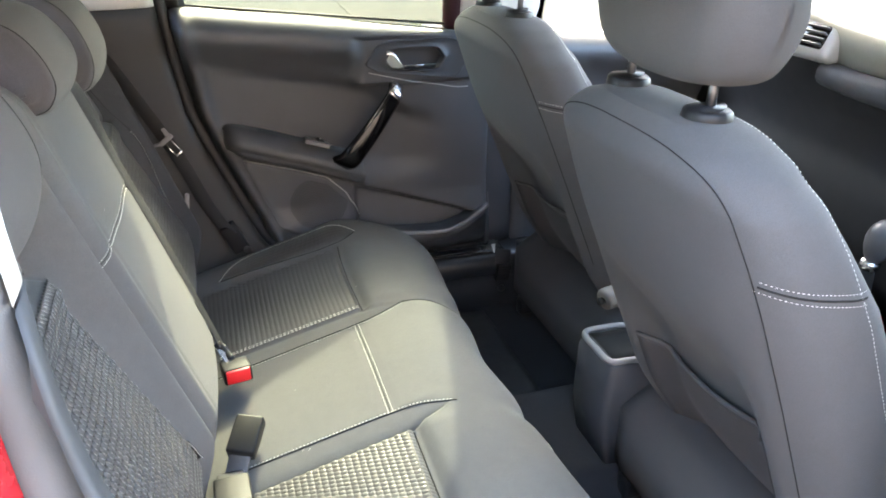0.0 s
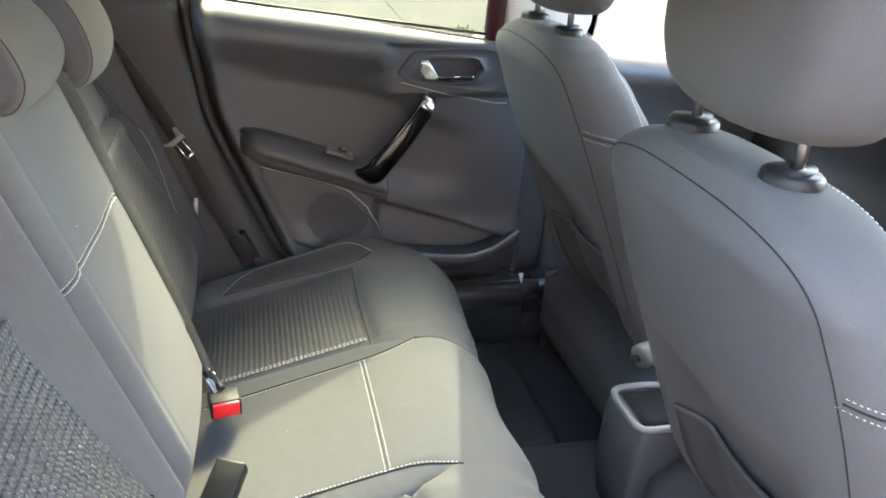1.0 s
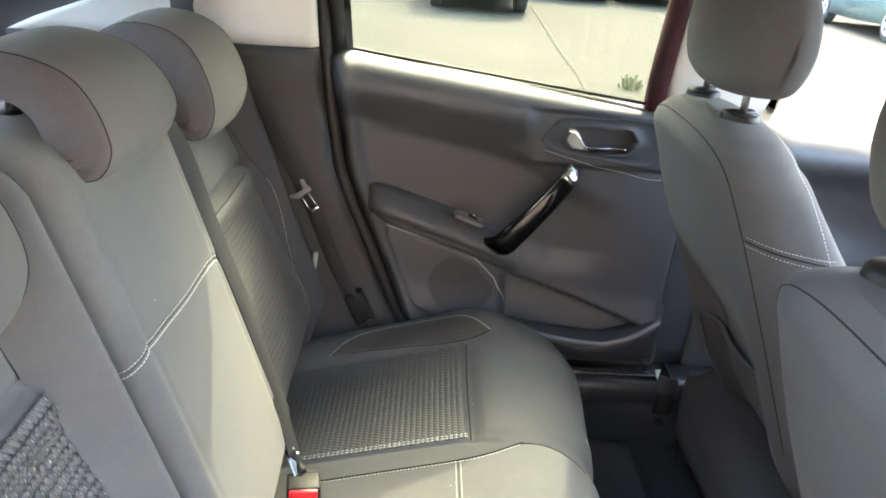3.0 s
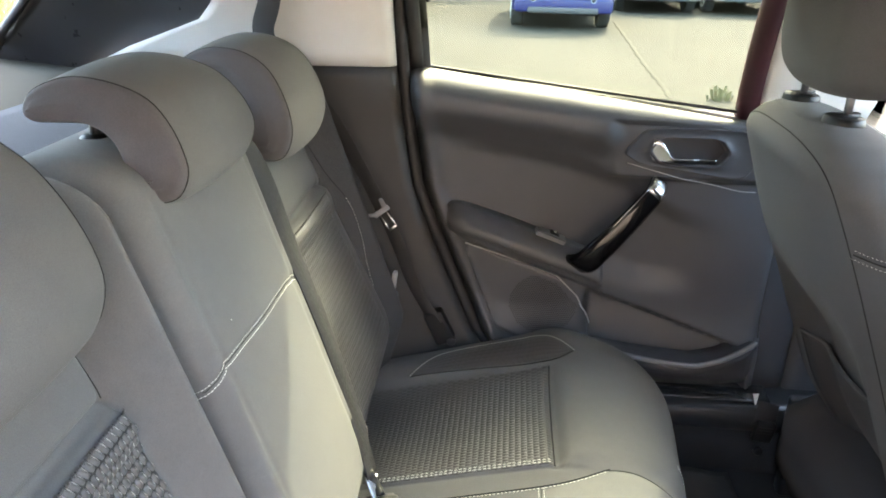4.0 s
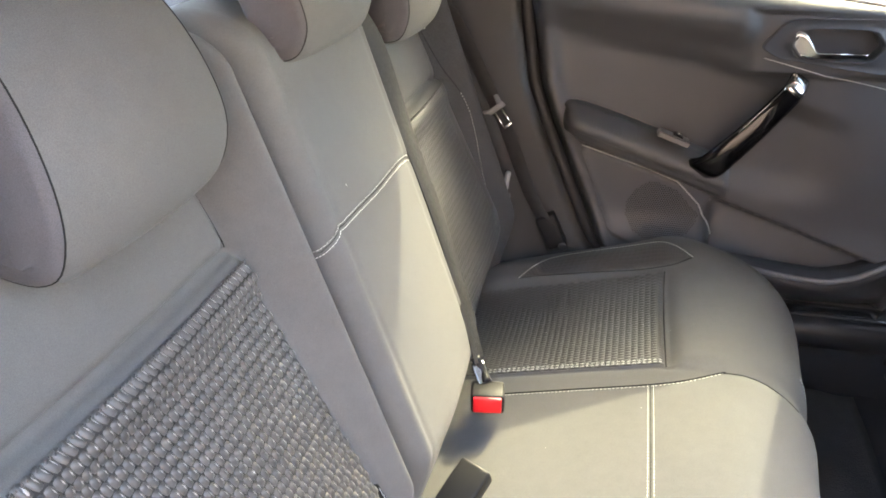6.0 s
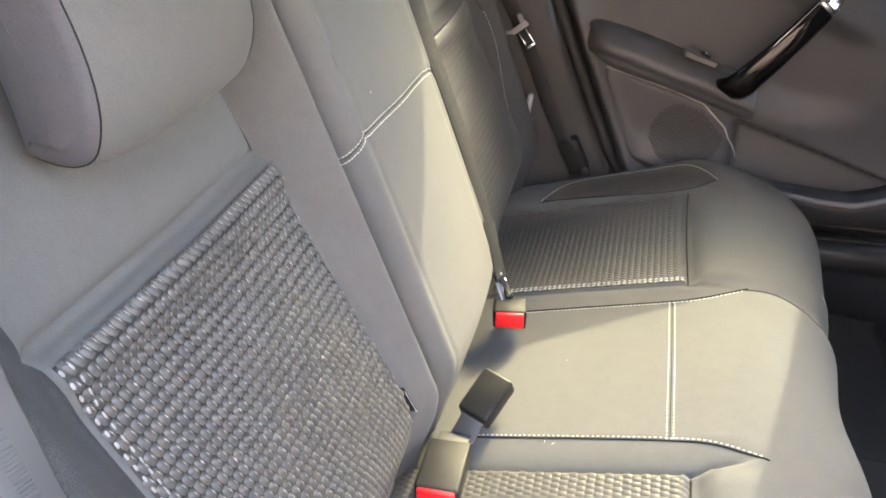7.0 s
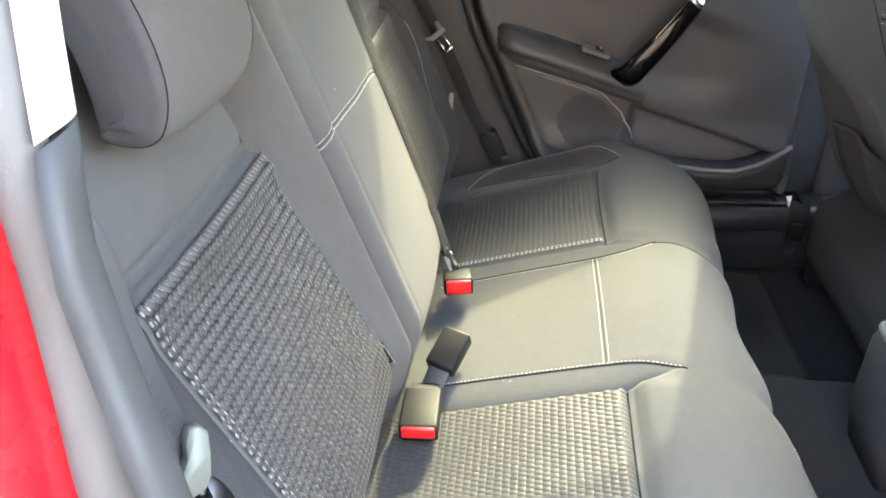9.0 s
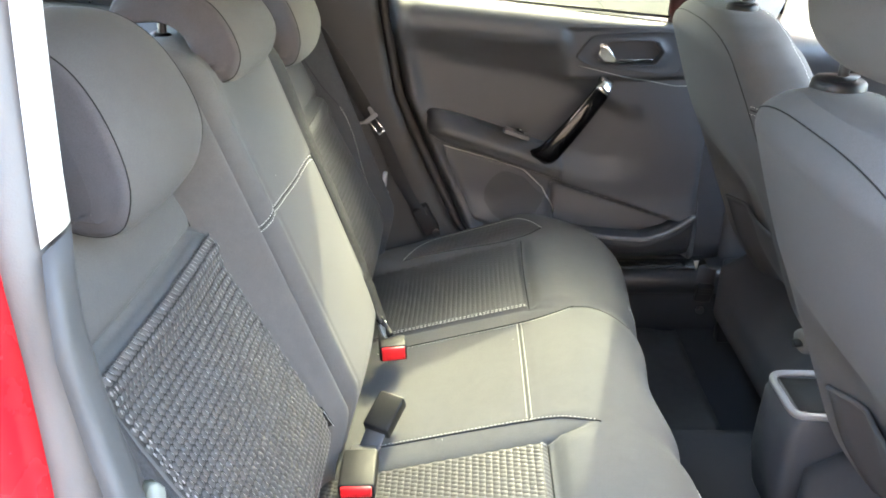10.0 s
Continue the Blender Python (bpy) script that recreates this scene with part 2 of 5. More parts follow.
def ribbon(pts, across, width, thick, bm=None):
    """A flat band along pts; across: a vector, or one for each point, in which its width lies."""
    pts = [Vector(p) for p in pts]
    rings = []
    for i, p in enumerate(pts):
        d = (pts[min(i + 1, len(pts) - 1)] - pts[max(i - 1, 0)]).normalized()
        w = Vector(across[i] if isinstance(across, list) else across)
        w = (w - d * w.dot(d)).normalized()
        n = d.cross(w)
        h, k = (width[i] if isinstance(width, list) else width) / 2, thick / 2
        rings.append([p + w * a + n * b for a, b in ((-h, -k * 0.4), (-h + k, -k), (0, -k), (h - k, -k), (h, -k * 0.4), (h, k * 0.4), (h - k, k), (0, k), (-h + k, k), (-h, k * 0.4))])
    return loft(rings, True, bm)


def block(size, m, bevel=0.0, seg=2, bm=None):
    """A box of that size at the pose m, its edges rounded."""
    b = bmesh.new()
    bmesh.ops.create_cube(b, size=1.0)
    bmesh.ops.scale(b, vec=size, verts=b.verts)
    if bevel:
        bmesh.ops.bevel(b, geom=list(b.edges), offset=bevel, segments=seg, profile=0.5, affect="EDGES")
    bmesh.ops.transform(b, matrix=m, verts=b.verts)
    if bm is None:
        return b
    me = bpy.data.meshes.new("tmp")
    b.to_mesh(me)
    b.free()
    bm.from_mesh(me)
    bpy.data.meshes.remove(me)
    return bm


def disc(r, h, m, seg=24, bevel=0.0):
    b = bmesh.new()
    bmesh.ops.create_cone(b, cap_ends=True, segments=seg, radius1=r, radius2=r, depth=h)
    if bevel:
        bmesh.ops.bevel(b, geom=[e for e in b.edges if abs((e.verts[0].co - e.verts[1].co).z) < 1e-6], offset=bevel, segments=3, profile=0.5, affect="EDGES")
    bmesh.ops.transform(b, matrix=m, verts=b.verts)
    return b


def fall(bm):
    """A function that drops a point onto the mesh along a direction: place and normal."""
    bmesh.ops.recalc_face_normals(bm, faces=bm.faces)
    bm.normal_update()
    tree = BVHTree.FromBMesh(bm)

    def drop(p, d):
        place, normal, _, _ = tree.ray_cast(Vector(p), Vector(d).normalized())
        if place is None:
            place, normal, _, _ = tree.find_nearest(Vector(p))
        if normal.dot(Vector(d)) > 0:
            normal = -normal
        return place, normal
    return drop


def stitches(name, line, parent, mat=THREAD, pitch=0.006, length=0.0042, r=0.0006, label="", lift=0.0004):
    """Single stitches along a line of (place, normal) pairs."""
    bm = bmesh.new()
    pts = [p + n * lift for p, n in line]
    nrm = [n for p, n in line]
    acc = 0.0
    total = sum((b - a).length for a, b in zip(pts, pts[1:]))
    marks = even(pts, pitch)
    for k, (p, d) in enumerate(marks):
        n = nrm[min(int(k / max(1, len(marks)) * len(nrm)), len(nrm) - 1)]
        w = d.cross(n).normalized()
        h = length / 2
        top = [bm.verts.new(p + d * a + w * b + n * c) for a, b, c in ((-h, 0, 0), (-h * 0.5, r, 0), (h * 0.5, r, 0), (h, 0, 0), (h * 0.5, -r, 0), (-h * 0.5, -r, 0), (-h * 0.4, 0, r), (h * 0.4, 0, r))]
        a, b, c, e, f, g, s, t = top
        for q in ((a, b, s), (b, c, t, s), (c, e, t), (e, f, t), (f, g, s, t), (g, a, s)):
            bm.faces.new(q)
    return part(name, bm, mat, parent, label, kind="stuff")


OVAL = [(1, 0), (0.92, 0.72), (0.35, 1), (-0.35, 1), (-0.92, 0.72), (-1, 0), (-0.92, -0.72), (-0.35, -1), (0.35, -1), (0.92, -0.72)]


def woven(parent, S, cols, rows, lift, high, ground):
    """A panel of thick woven yarn over the surface S(u, v), which gives place and normal, with a fat loop of yarn in each cell."""
    bm = bmesh.new()
    q = 4
    grid = []
    for j in range(rows * q + 1):
        row = []
        for i in range(cols * q + 1):
            u, v = i / (cols * q), j / (rows * q)
            p, n = S(u, v)
            cu = (i / q + 0.5 * ((j // q) % 2)) % 1.0
            cv = (j / q) % 1.0
            h = (abs(math.sin(math.pi * cu)) ** 0.45) * (abs(math.sin(math.pi * cv)) ** 0.45)
            edge = min(u, 1 - u, v, 1 - v)
            row.append(bm.verts.new(p + n * ((lift + 0.35 * high * h) if edge > 1e-6 else -0.002)))
        grid.append(row)
    for a, b in zip(grid, grid[1:]):
        for i in range(len(a) - 1):
            bm.faces.new((a[i], a[i + 1], b[i + 1], b[i]))
    panel = part("woven_panel", bm, ground, parent, "dark grey panel of coarse woven yarn", kind="stuff")
    bm, thread = bmesh.new(), bmesh.new()
    for j in range(rows):
        for i in range(cols):
            u, v = (i + 0.5 * (1 - j % 2) + 0.02) / cols, (j + 0.5) / rows
            if u > 1 - 0.4 / cols or u < 0.4 / cols:
                continue
            p, n = S(u, v)
            d = S(u, min(1, v + 0.3 / rows))[0] - S(u, max(0, v - 0.3 / rows))[0]
            w = S(min(1, u + 0.3 / cols), v)[0] - S(max(0, u - 0.3 / cols), v)[0]
            h, g = 0.50 / 0.6 * d.length, 0.48 / 0.6 * w.length
            d.normalize()
            d = (d + w.normalized() * 0.22).normalized()
            w = d.cross(n).normalized()
            o = p + n * (lift + 0.25 * high)
            low = [bm.verts.new(o + d * (h * a) + w * (g * b)) for a, b in OVAL]
            top = [bm.verts.new(o + d * (h * 0.78 * a) + w * (g * 0.66 * b) + n * (0.60 * high)) for a, b in OVAL]
            for k in range(10):
                bm.faces.new((low[k], low[(k + 1) % 10], top[(k + 1) % 10], top[k]))
            tip = bm.verts.new(o + n * (0.74 * high))
            for k in range(10):
                bm.faces.new((top[k], top[(k + 1) % 10], tip))
            # pale dash on each loop, a highlight given as colour
            o = o + w * (0.42 * g) + n * (0.72 * high)
            a, b, c, e, f = [thread.verts.new(o + d * (h * i) + w * (g * k) + n * z) for i, k, z in ((-0.72, 0, -0.0004), (0, 0.20, -0.0003), (0.72, 0, -0.0004), (0, -0.20, -0.0003), (0, 0, 0.0004))]
            for q in ((a, b, f), (b, c, f), (c, e, f), (e, a, f)):
                thread.faces.new(q)
    if ground is not YARN:
        part("thread_glint", thread, YARN_GLINT, panel, "pale dashes of colour as glints on the weave", kind="stuff")
    part("yarn_relief", bm, YARN, panel, "fat grey yarn of the coarse weave", kind="stuff")
    return panel


CY = 0.01                                       # the car's middle


def edge_x(z):
    """The rear edge of the rear door openings at a height."""
    return table([(0.40, -0.03), (0.534, -0.127), (0.62, -0.165), (0.70, -0.198), (0.78, -0.232), (0.854, -0.259), (0.966, -0.276), (1.087, -0.290), (1.25, -0.30), (1.36, -0.285)], z)


def near_trim(z):
    """Where the rolled edge of the near pillar trim ends, at a height."""
    return (table([(0.45, -0.16), (0.60, -0.19), (0.80, -0.235), (0.90, -0.262), (0.95, -0.275), (0.99, -0.284), (1.016, -0.295), (1.035, -0.302), (1.075, -0.308), (1.117, -0.317), (1.148, -0.323), (1.204, -0.329), (1.43, -0.34)], z),
            table([(0.45, -0.72), (0.80, -0.700), (0.90, -0.690), (0.95, -0.682), (0.99, -0.673), (1.016, -0.661), (1.035, -0.653), (1.075, -0.646), (1.10, -0.632), (1.117, -0.620), (1.148, -0.604), (1.204, -0.580), (1.43, -0.50)], z))


def near_seal(z):
    """The middle of the seal on the near opening, at a height."""
    return (table([(0.40, -0.19), (0.60, -0.235), (0.80, -0.275), (0.90, -0.294), (0.94, -0.302), (0.98, -0.310), (1.02, -0.316), (1.063, -0.325), (1.12, -0.329), (1.21, -0.340), (1.43, -0.352)], z),
            table([(0.40, -0.77), (0.60, -0.76), (0.80, -0.74), (0.90, -0.715), (0.94, -0.700), (0.98, -0.686), (1.02, -0.671), (1.063, -0.655), (1.12, -0.648), (1.21, -0.608), (1.43, -0.52)], z))


def sill_z(x):
    """The height of the window sill along the car."""
    return 1.087 - 0.106 * (x + 0.29)


# ---------------------------------------------------------------- ground and surroundings
def sheet(x0, x1, y0, y1, z, thick=0.05, n=12):
    return slab(lambda u, v: Vector((lerp(x0, x1, u), lerp(y0, y1, v), z)), steps(0, 1, n), steps(0, 1, n), (0, 0, -thick))


solid("ground", sheet(-400, 400, -400, 400, 0.0), CONCRETE, "pale sunlit worn asphalt ground of a car park", "ground", "structure")
bm = bmesh.new()
rnd = random.Random(4)
for k in range(9000):
    x, y = rnd.uniform(-16, -4.6), rnd.uniform(1.5, 17)
    h, a, w = rnd.uniform(0.08, 0.3), rnd.uniform(0, 6.3), rnd.uniform(0.01, 0.025)
    lean = Vector((rnd.uniform(-0.1, 0.1), rnd.uniform(-0.1, 0.1), h))
    d = Vector((math.cos(a) * w, math.sin(a) * w, 0))
    p = Vector((x, y, 0.03))
    vs = [bm.verts.new(q) for q in (p - d, p + d, p + lean)]
    bm.faces.new(vs)
solid("grass", bm, GRASS, "sunlit yellow green grass verge", "grass", "stuff", smooth=False)
solid("verge", sheet(-300, -4.5, 1.2, 300, 0.03, 0.06), GRASS, "grassy earth bank beside the paving", "verge", "structure")


solid("far_verge", sheet(-60, 90, 20.5, 45, 0.03, 0.06), GRASS, "dry yellow green verge behind the parked cars", "verge", "structure")
bm = bmesh.new()
for k in range(70):
    a, r = rnd.uniform(0, 6.3), rnd.uniform(0.0, 0.11)
    p = Vector((1.84 + r * math.cos(a), 6.2 + r * math.sin(a), 0.0))
    h = rnd.uniform(0.03, 0.16) * (1 - r * 5)
    b = rnd.uniform(0, 6.3)
    d = Vector((math.cos(b) * 0.010, math.sin(b) * 0.010, 0))
    q = p + Vector((math.cos(a) * h * 0.3, math.sin(a) * h * 0.3, h))
    bm.faces.new([bm.verts.new(v) for v in (p - d * 0.4, p + d * 0.4, q + d, q - d)])
solid("weed_clump", bm, material("yellow green weed leaves", (0.125, 0.112, 0.052), 0.8, vary=0.4, scale=40, fine=200, bump=0.2), "small yellow green weed growing from the asphalt", "weed", "stuff", smooth=False)
JOINT = material("dark tarred joint", (0.038, 0.034, 0.026), 0.9, vary=0.4, scale=6.0, fine=60, bump=0.4, depth=0.004, spec=0.1)
bm = ribbon(spline([(1.72, 13.2, 0.004), (1.60, 10.5, 0.004), (1.48, 8.2, 0.004), (1.44, 6.8, 0.004), (1.38, 5.8, 0.004), (1.30, 3.5, 0.004)], 60), (1, 0, 0), [0.05 + 0.02 * math.sin(1.7 * k) for k in range(60)], 0.006)
solid("joint", bm, JOINT, "tarred joint running across the asphalt", "joint", "structure")
# far wall out of view, added to dim sky light through the far windows
SKY_BLOCK = material("dull brown sky blocker", (0.20, 0.12, 0.09), 0.9, vary=0.2, scale=1.5, fine=30, bump=0.4, depth=0.01, blotch=0.3)
solid("sky_block_far", slab(lambda u, v: Vector((lerp(-90, 110, u), 46.0, lerp(0, 26, v))), steps(0, 1, 8), steps(0, 1, 4), (0, 6, 0)), SKY_BLOCK, "unseen plain far wall, added to hold back low sky light", "wall", "structure")


# unseen wall on the near side, added to bounce warm light and cut low sky
BOUNCE_WALL = material("light brown bounce wall", (0.268, 0.230, 0.212), 0.85, vary=0.25, scale=3.0, fine=80, bump=0.5, depth=0.004, blotch=0.8)
solid("bounce_wall_near", slab(lambda u, v: Vector((lerp(-12, 12, u), -3.4, lerp(0, 2.8, v))), steps(0, 1, 10), steps(0, 1, 4), (0, -0.2, 0)), BOUNCE_WALL, "unseen plain light brown wall, added to bounce light", "wall", "structure")



# ---------------------------------------------------------------- the car's shell
def floor_z(x, y):
    return 0.27 + 0.07 * smooth(0.17, 0.12, abs(y - CY))


bm = slab(lambda u, v: Vector((lerp(-0.38, 1.5, u), lerp(-0.66, 0.68, v), floor_z(0, lerp(-0.66, 0.68, v)))), steps(0, 1, 24), steps(0, 1, 70), (0, 0, -0.04))
solid("floor", bm, CARPET, "black carpeted car floor with a low middle tunnel", "floor", "structure")
bm = slab(lambda u, v: Vector((lerp(0.255, 0.43, u), lerp(0.20, 0.585, v), 0.278 + 0.004 * math.sin(9 * u) * math.sin(11 * v))), steps(0, 1, 12), steps(0, 1, 20), (0, 0, -0.006))
solid("floor_mat", bm, material("black ribbed rubber", (0.022, 0.022, 0.024), 0.7, fine=300, bump=0.5, depth=0.002), "black floor mat lying on the carpet", "floor mat")


def pale_end(z):
    """Where the trim of the rear pillar ends towards the hatch."""
    return table([(0.43, -0.70), (1.085, -0.84), (1.11, -0.79), (1.17, -0.63), (1.30, -0.54), (1.44, -0.50)], z)


def hatch_edge(z):
    """The side edge of the hatch window."""
    return -1.055 if z < 1.089 else -1.055 + 1.12 * (z - 1.089)


def mirror_y(side, y):
    """y given for the left side, taken to either side of the car."""
    return y if side > 0 else 2 * CY - y


for side, name in ((1, "left"), (-1, "right")):
    M = lambda y, s=side: mirror_y(s, y)
    # sill
    prof = [(0.604, 0.372), (0.605, 0.40), (0.613, 0.422), (0.640, 0.430), (0.690, 0.430), (0.72, 0.425), (0.735, 0.39), (0.80, 0.34), (0.80, 0.20), (0.62, 0.20), (0.62, 0.36)]
    bm = loft([[Vector((x, M(y), z)) for y, z in prof] for x in steps(-0.30, 1.35, 12)])
    bm_low = loft([[Vector((x, M(y), z)) for y, z in [(0.600, 0.26), (0.604, 0.34), (0.608, 0.368), (0.618, 0.370), (0.619, 0.26)]] for x in steps(-0.30, 1.35, 12)])
    solid("sill_carpet", bm_low, CARPET, "black carpet up the side of the door sill", "sill carpet", "structure")
    solid("sill", bm, SILL, "dark grained plastic door sill", "sill", "structure")
    bm = loft([[Vector((x, M(y), z)) for y, z in [(0.618, 0.4335), (0.624, 0.4365), (0.66, 0.4375), (0.684, 0.4365), (0.688, 0.4335)]] for x in steps(0.24, 0.50, 6)])
    solid("sill_plate", bm, SHINY, "shiny black scuff plate on the door sill", "sill plate", "structure")
    # pillar behind the rear door: dark lower trim, pale upper trim
    back_off = 0.0 if side > 0 else -0.033       # the near opening stands a little further back
    def pillar(u, v, z0, z1, s=side, o=back_off):
        z = lerp(z0, z1, v)
        e = edge_x(z)
        if s < 0:
            x, y = near_trim(z)
            if u < 0.12:
                a = u / 0.12 * math.pi / 2
                return Vector((x + 0.006 * math.cos(a), y - 0.020 * (1 - math.sin(a)), z))
            k = (u - 0.12) / 0.88
            return Vector((lerp(x, pale_end(z), k), lerp(y, max(-0.585, y + 0.03) if z > 1.1 else -0.60, smooth(0.0, 0.35, k)), z))
        if u < 0.12:
            k = u / 0.12
            a = k * math.pi / 2
            x, y = e - 0.004 - 0.022 * (1 - math.cos(a)), 0.665 - 0.024 * math.sin(a)
        else:
            k = (u - 0.12) / 0.88
            x, y = lerp(e - 0.026, pale_end(z), k), lerp(0.641, 0.60, k ** 0.7)
        y += -0.035 * smooth(1.05, 1.38, z)
        return Vector((x, mirror_y(s, y), z))
    us = steps(0, 0.12, 8) + steps(0.14, 1, 16)
    solid("pillar_trim", slab(lambda u, v: pillar(u, v, 0.43, 1.086 if side > 0 else 1.121), us, steps(0, 1, 30), (0, 0.02 * side, 0)), PLASTIC_TRIM,
          "dark grained plastic trim low on the rear pillar", "pillar trim", "structure")
    solid("pillar_trim", slab(lambda u, v: pillar(u, v, 1.0885 if side > 0 else 1.1235, 1.43), us, steps(0, 1, 14), (0, 0.02 * side, 0)), TRIM_LIGHT,
          "pale grey plastic trim high on the rear pillar", "pillar trim", "structure")
    # rubber seal round the opening
    near = side < 0
    pts = [Vector((*near_seal(z), z)) + Vector((0.003, -0.001, 0)) * smooth(1.12, 1.03, z) if near else Vector((edge_x(z) + 0.006, 0.676, z)) for z in steps(0.44, 1.395, 40)]
    pts += [Vector((lerp(-0.27, 0.42, t), M(0.66) if not near else lerp(-0.545, -0.60, t), 1.408 + 0.01 * math.sin(math.pi * t))) for t in steps(0, 1, 12)]
    solid("door_seal", tube(pts, [0.0138 + 0.0030 * smooth(1.12, 1.03, p.z) for p in pts] if near else 0.013, 18), SEAL if near else RUBBER, "grey felt door seal on the body opening" if near else "black rubber door seal on the body opening", "door seal", "structure")
    def flange(u, v, s=side):
        z = lerp(0.40, 1.42, v)
        if s < 0:
            x, y = near_seal(z)
            return Vector((x - 0.008 - 0.05 * (1 - u), y + 0.002, z))
        return Vector((edge_x(z) + lerp(-0.05, 0.055, u), 0.704 - 0.07 * smooth(1.05, 1.42, z), z))
    bm = slab(flange, steps(0, 1, 4), steps(0, 1, 26), (0, 0.004 * side, 0))
    solid("inner_flange", bm, RUBBER, "black inner flange of the door opening", "flange", "structure")
    # body side behind the opening
    def quarter(u, v, s=side):
        z = lerp(0.36, 1.40, v)
        a = clamp(u / 0.2) * math.pi / 2
        if s < 0:
            x, y = near_seal(z)
            return Vector((x - 0.006 - 0.06 * (1 - math.cos(a)) - 0.75 * clamp((u - 0.2) / 0.8), y - 0.012 - 0.09 * math.sin(a), z))
        x = edge_x(z) - 0.03 - 0.06 * (1 - math.cos(a)) - 0.52 * clamp((u - 0.2) / 0.8)
        y = 0.712 + 0.09 * math.sin(a) - 0.12 * smooth(0.98, 1.42, z)
        return Vector((x, mirror_y(s, y), z))
    solid("body_side", slab(quarter, steps(0, 0.2, 9) + steps(0.24, 1, 8), steps(0, 1, 30), (0, -0.012 * side, 0)), PAINT,
          "glossy red painted body side behind the door opening", "body panel", "structure")
    # middle pillar: dark below, pale above
    def mid(u, v, z0, z1, s=side):
        z = lerp(z0, z1, v)
        a = (u - 0.5) * math.pi
        up = smooth(1.0, 1.02, z)
        xm = 0.475 + 0.018 * up - 0.06 * max(0.0, z - 1.0)
        return Vector((xm + (0.075 + 0.032 * up) * math.sin(a), mirror_y(s, 0.715 - 0.035 * math.cos(a) ** 0.6 - 0.09 * smooth(1.0, 1.42, z)), z))
    solid("middle_pillar_trim", slab(lambda u, v: mid(u, v, 0.43, 1.01), steps(0, 1, 14), steps(0, 1, 12), (0, 0.03 * side, 0)), PLASTIC,
          "dark plastic lower trim of the middle pillar", "pillar trim", "structure")
    solid("middle_pillar_trim", slab(lambda u, v: mid(u, v, 1.013, 1.435), steps(0, 1, 14), steps(0, 1, 12), (0, 0.03 * side, 0)), TRIM_LIGHT,
          "pale grey upper trim of the middle pillar", "pillar trim", "structure")
    # roof rail
    prof = [(0.55, 1.447), (0.59, 1.440), (0.610, 1.422), (0.615, 1.410), (0.635, 1.408), (0.655, 1.42), (0.65, 1.45), (0.58, 1.485), (0.54, 1.49)]
    bm = loft([[Vector((x, M(y), z - 0.10 * smooth(-0.35, -0.86, x) - 0.02 * smooth(0.5, 0.95, x))) for y, z in prof] for x in steps(-0.84, 0.85, 20)])
    solid("roof_rail", bm, TRIM_LIGHT, "pale grey trim along the roof edge", "roof trim", "structure")
    # front pillar
    bm = tube([(0.80, M(0.615), 1.40), (1.05, M(0.66), 1.22), (1.38, M(0.70), 0.98), (1.45, M(0.70), 0.90)], [0.035, 0.035, 0.04, 0.045], 10)
    solid("front_pillar", bm, PLASTIC, "dark plastic trim of the windscreen pillar", "pillar trim", "structure")
    # hatch-side pillar
    def hatch_side(u, v, s=side):
        z = lerp(0.50, 1.43, v)
        x = lerp(pale_end(z) + 0.012, hatch_edge(z), u)
        return Vector((x, mirror_y(s, lerp(0.612, 0.592, u) + 0.014 * math.sin(math.pi * u) - 0.055 * smooth(1.08, 1.43, z)), z))
    bm = slab(hatch_side, steps(0, 1, 14), steps(0, 0.62, 8) + steps(0.64, 1, 16), (0, 0.02 * side, 0))
    solid("hatch_pillar", bm, PLASTIC_SATIN, "black plastic trim beside the rear hatch", "pillar trim", "structure")

bm = slab(lambda u, v: Vector((lerp(-0.83, 0.82, u), lerp(-0.56, 0.58, v), 1.440 + 0.02 * math.sin(math.pi * v) - 0.095 * smooth(-0.35, -0.86, lerp(-0.83, 0.82, u)) - 0.02 * smooth(0.5, 0.95, lerp(-1, 0.82, u)))), steps(0, 1, 20), steps(0, 1, 14), (0, 0, 0.012))
solid("ceiling", bm, HEADLINER, "grey cloth headliner under the roof", "headliner", "structure")
bm = slab(lambda u, v: Vector((lerp(-0.86, 0.88, u), lerp(-0.64, 0.66, v), 1.482 + 0.03 * math.sin(math.pi * v) - 0.09 * smooth(-0.35, -0.90, lerp(-0.86, 0.88, u)))), steps(0, 1, 14), steps(0, 1, 10), (0, 0, 0.01))
solid("roof", bm, PAINT, "glossy red painted car roof", "roof", "structure")

# hatch with its window
hatch = thing("hatch", (-1.05, CY, 0.60), "closed rear hatch with a curved window and black surround", "hatch", kind="structure")
bm = slab(lambda u, v: Vector((-1.10 + 0.05 * v * v + 0.03 * (2 * u - 1) ** 2, lerp(-0.60, 0.62, u), lerp(0.50, 1.082, v))), steps(0, 1, 14), steps(0, 1, 10), (-0.03, 0, 0))
part("lower_panel", bm, PLASTIC, hatch)
pts = spline([(-1.04, -0.53, 1.096), (-1.06, CY, 1.088), (-1.04, 0.55, 1.096), (-1.005, 0.578, 1.135), (-0.90, 0.56, 1.235), (-0.825, 0.525, 1.305), (-0.80, 0.46, 1.328), (-0.795, CY, 1.34), (-0.80, -0.44, 1.328), (-0.825, -0.505, 1.305), (-0.90, -0.54, 1.235), (-1.005, -0.558, 1.135)], 84, True)
part("window_frame", tube(pts + pts[:1], 0.008, 8, False), RUBBER, hatch)
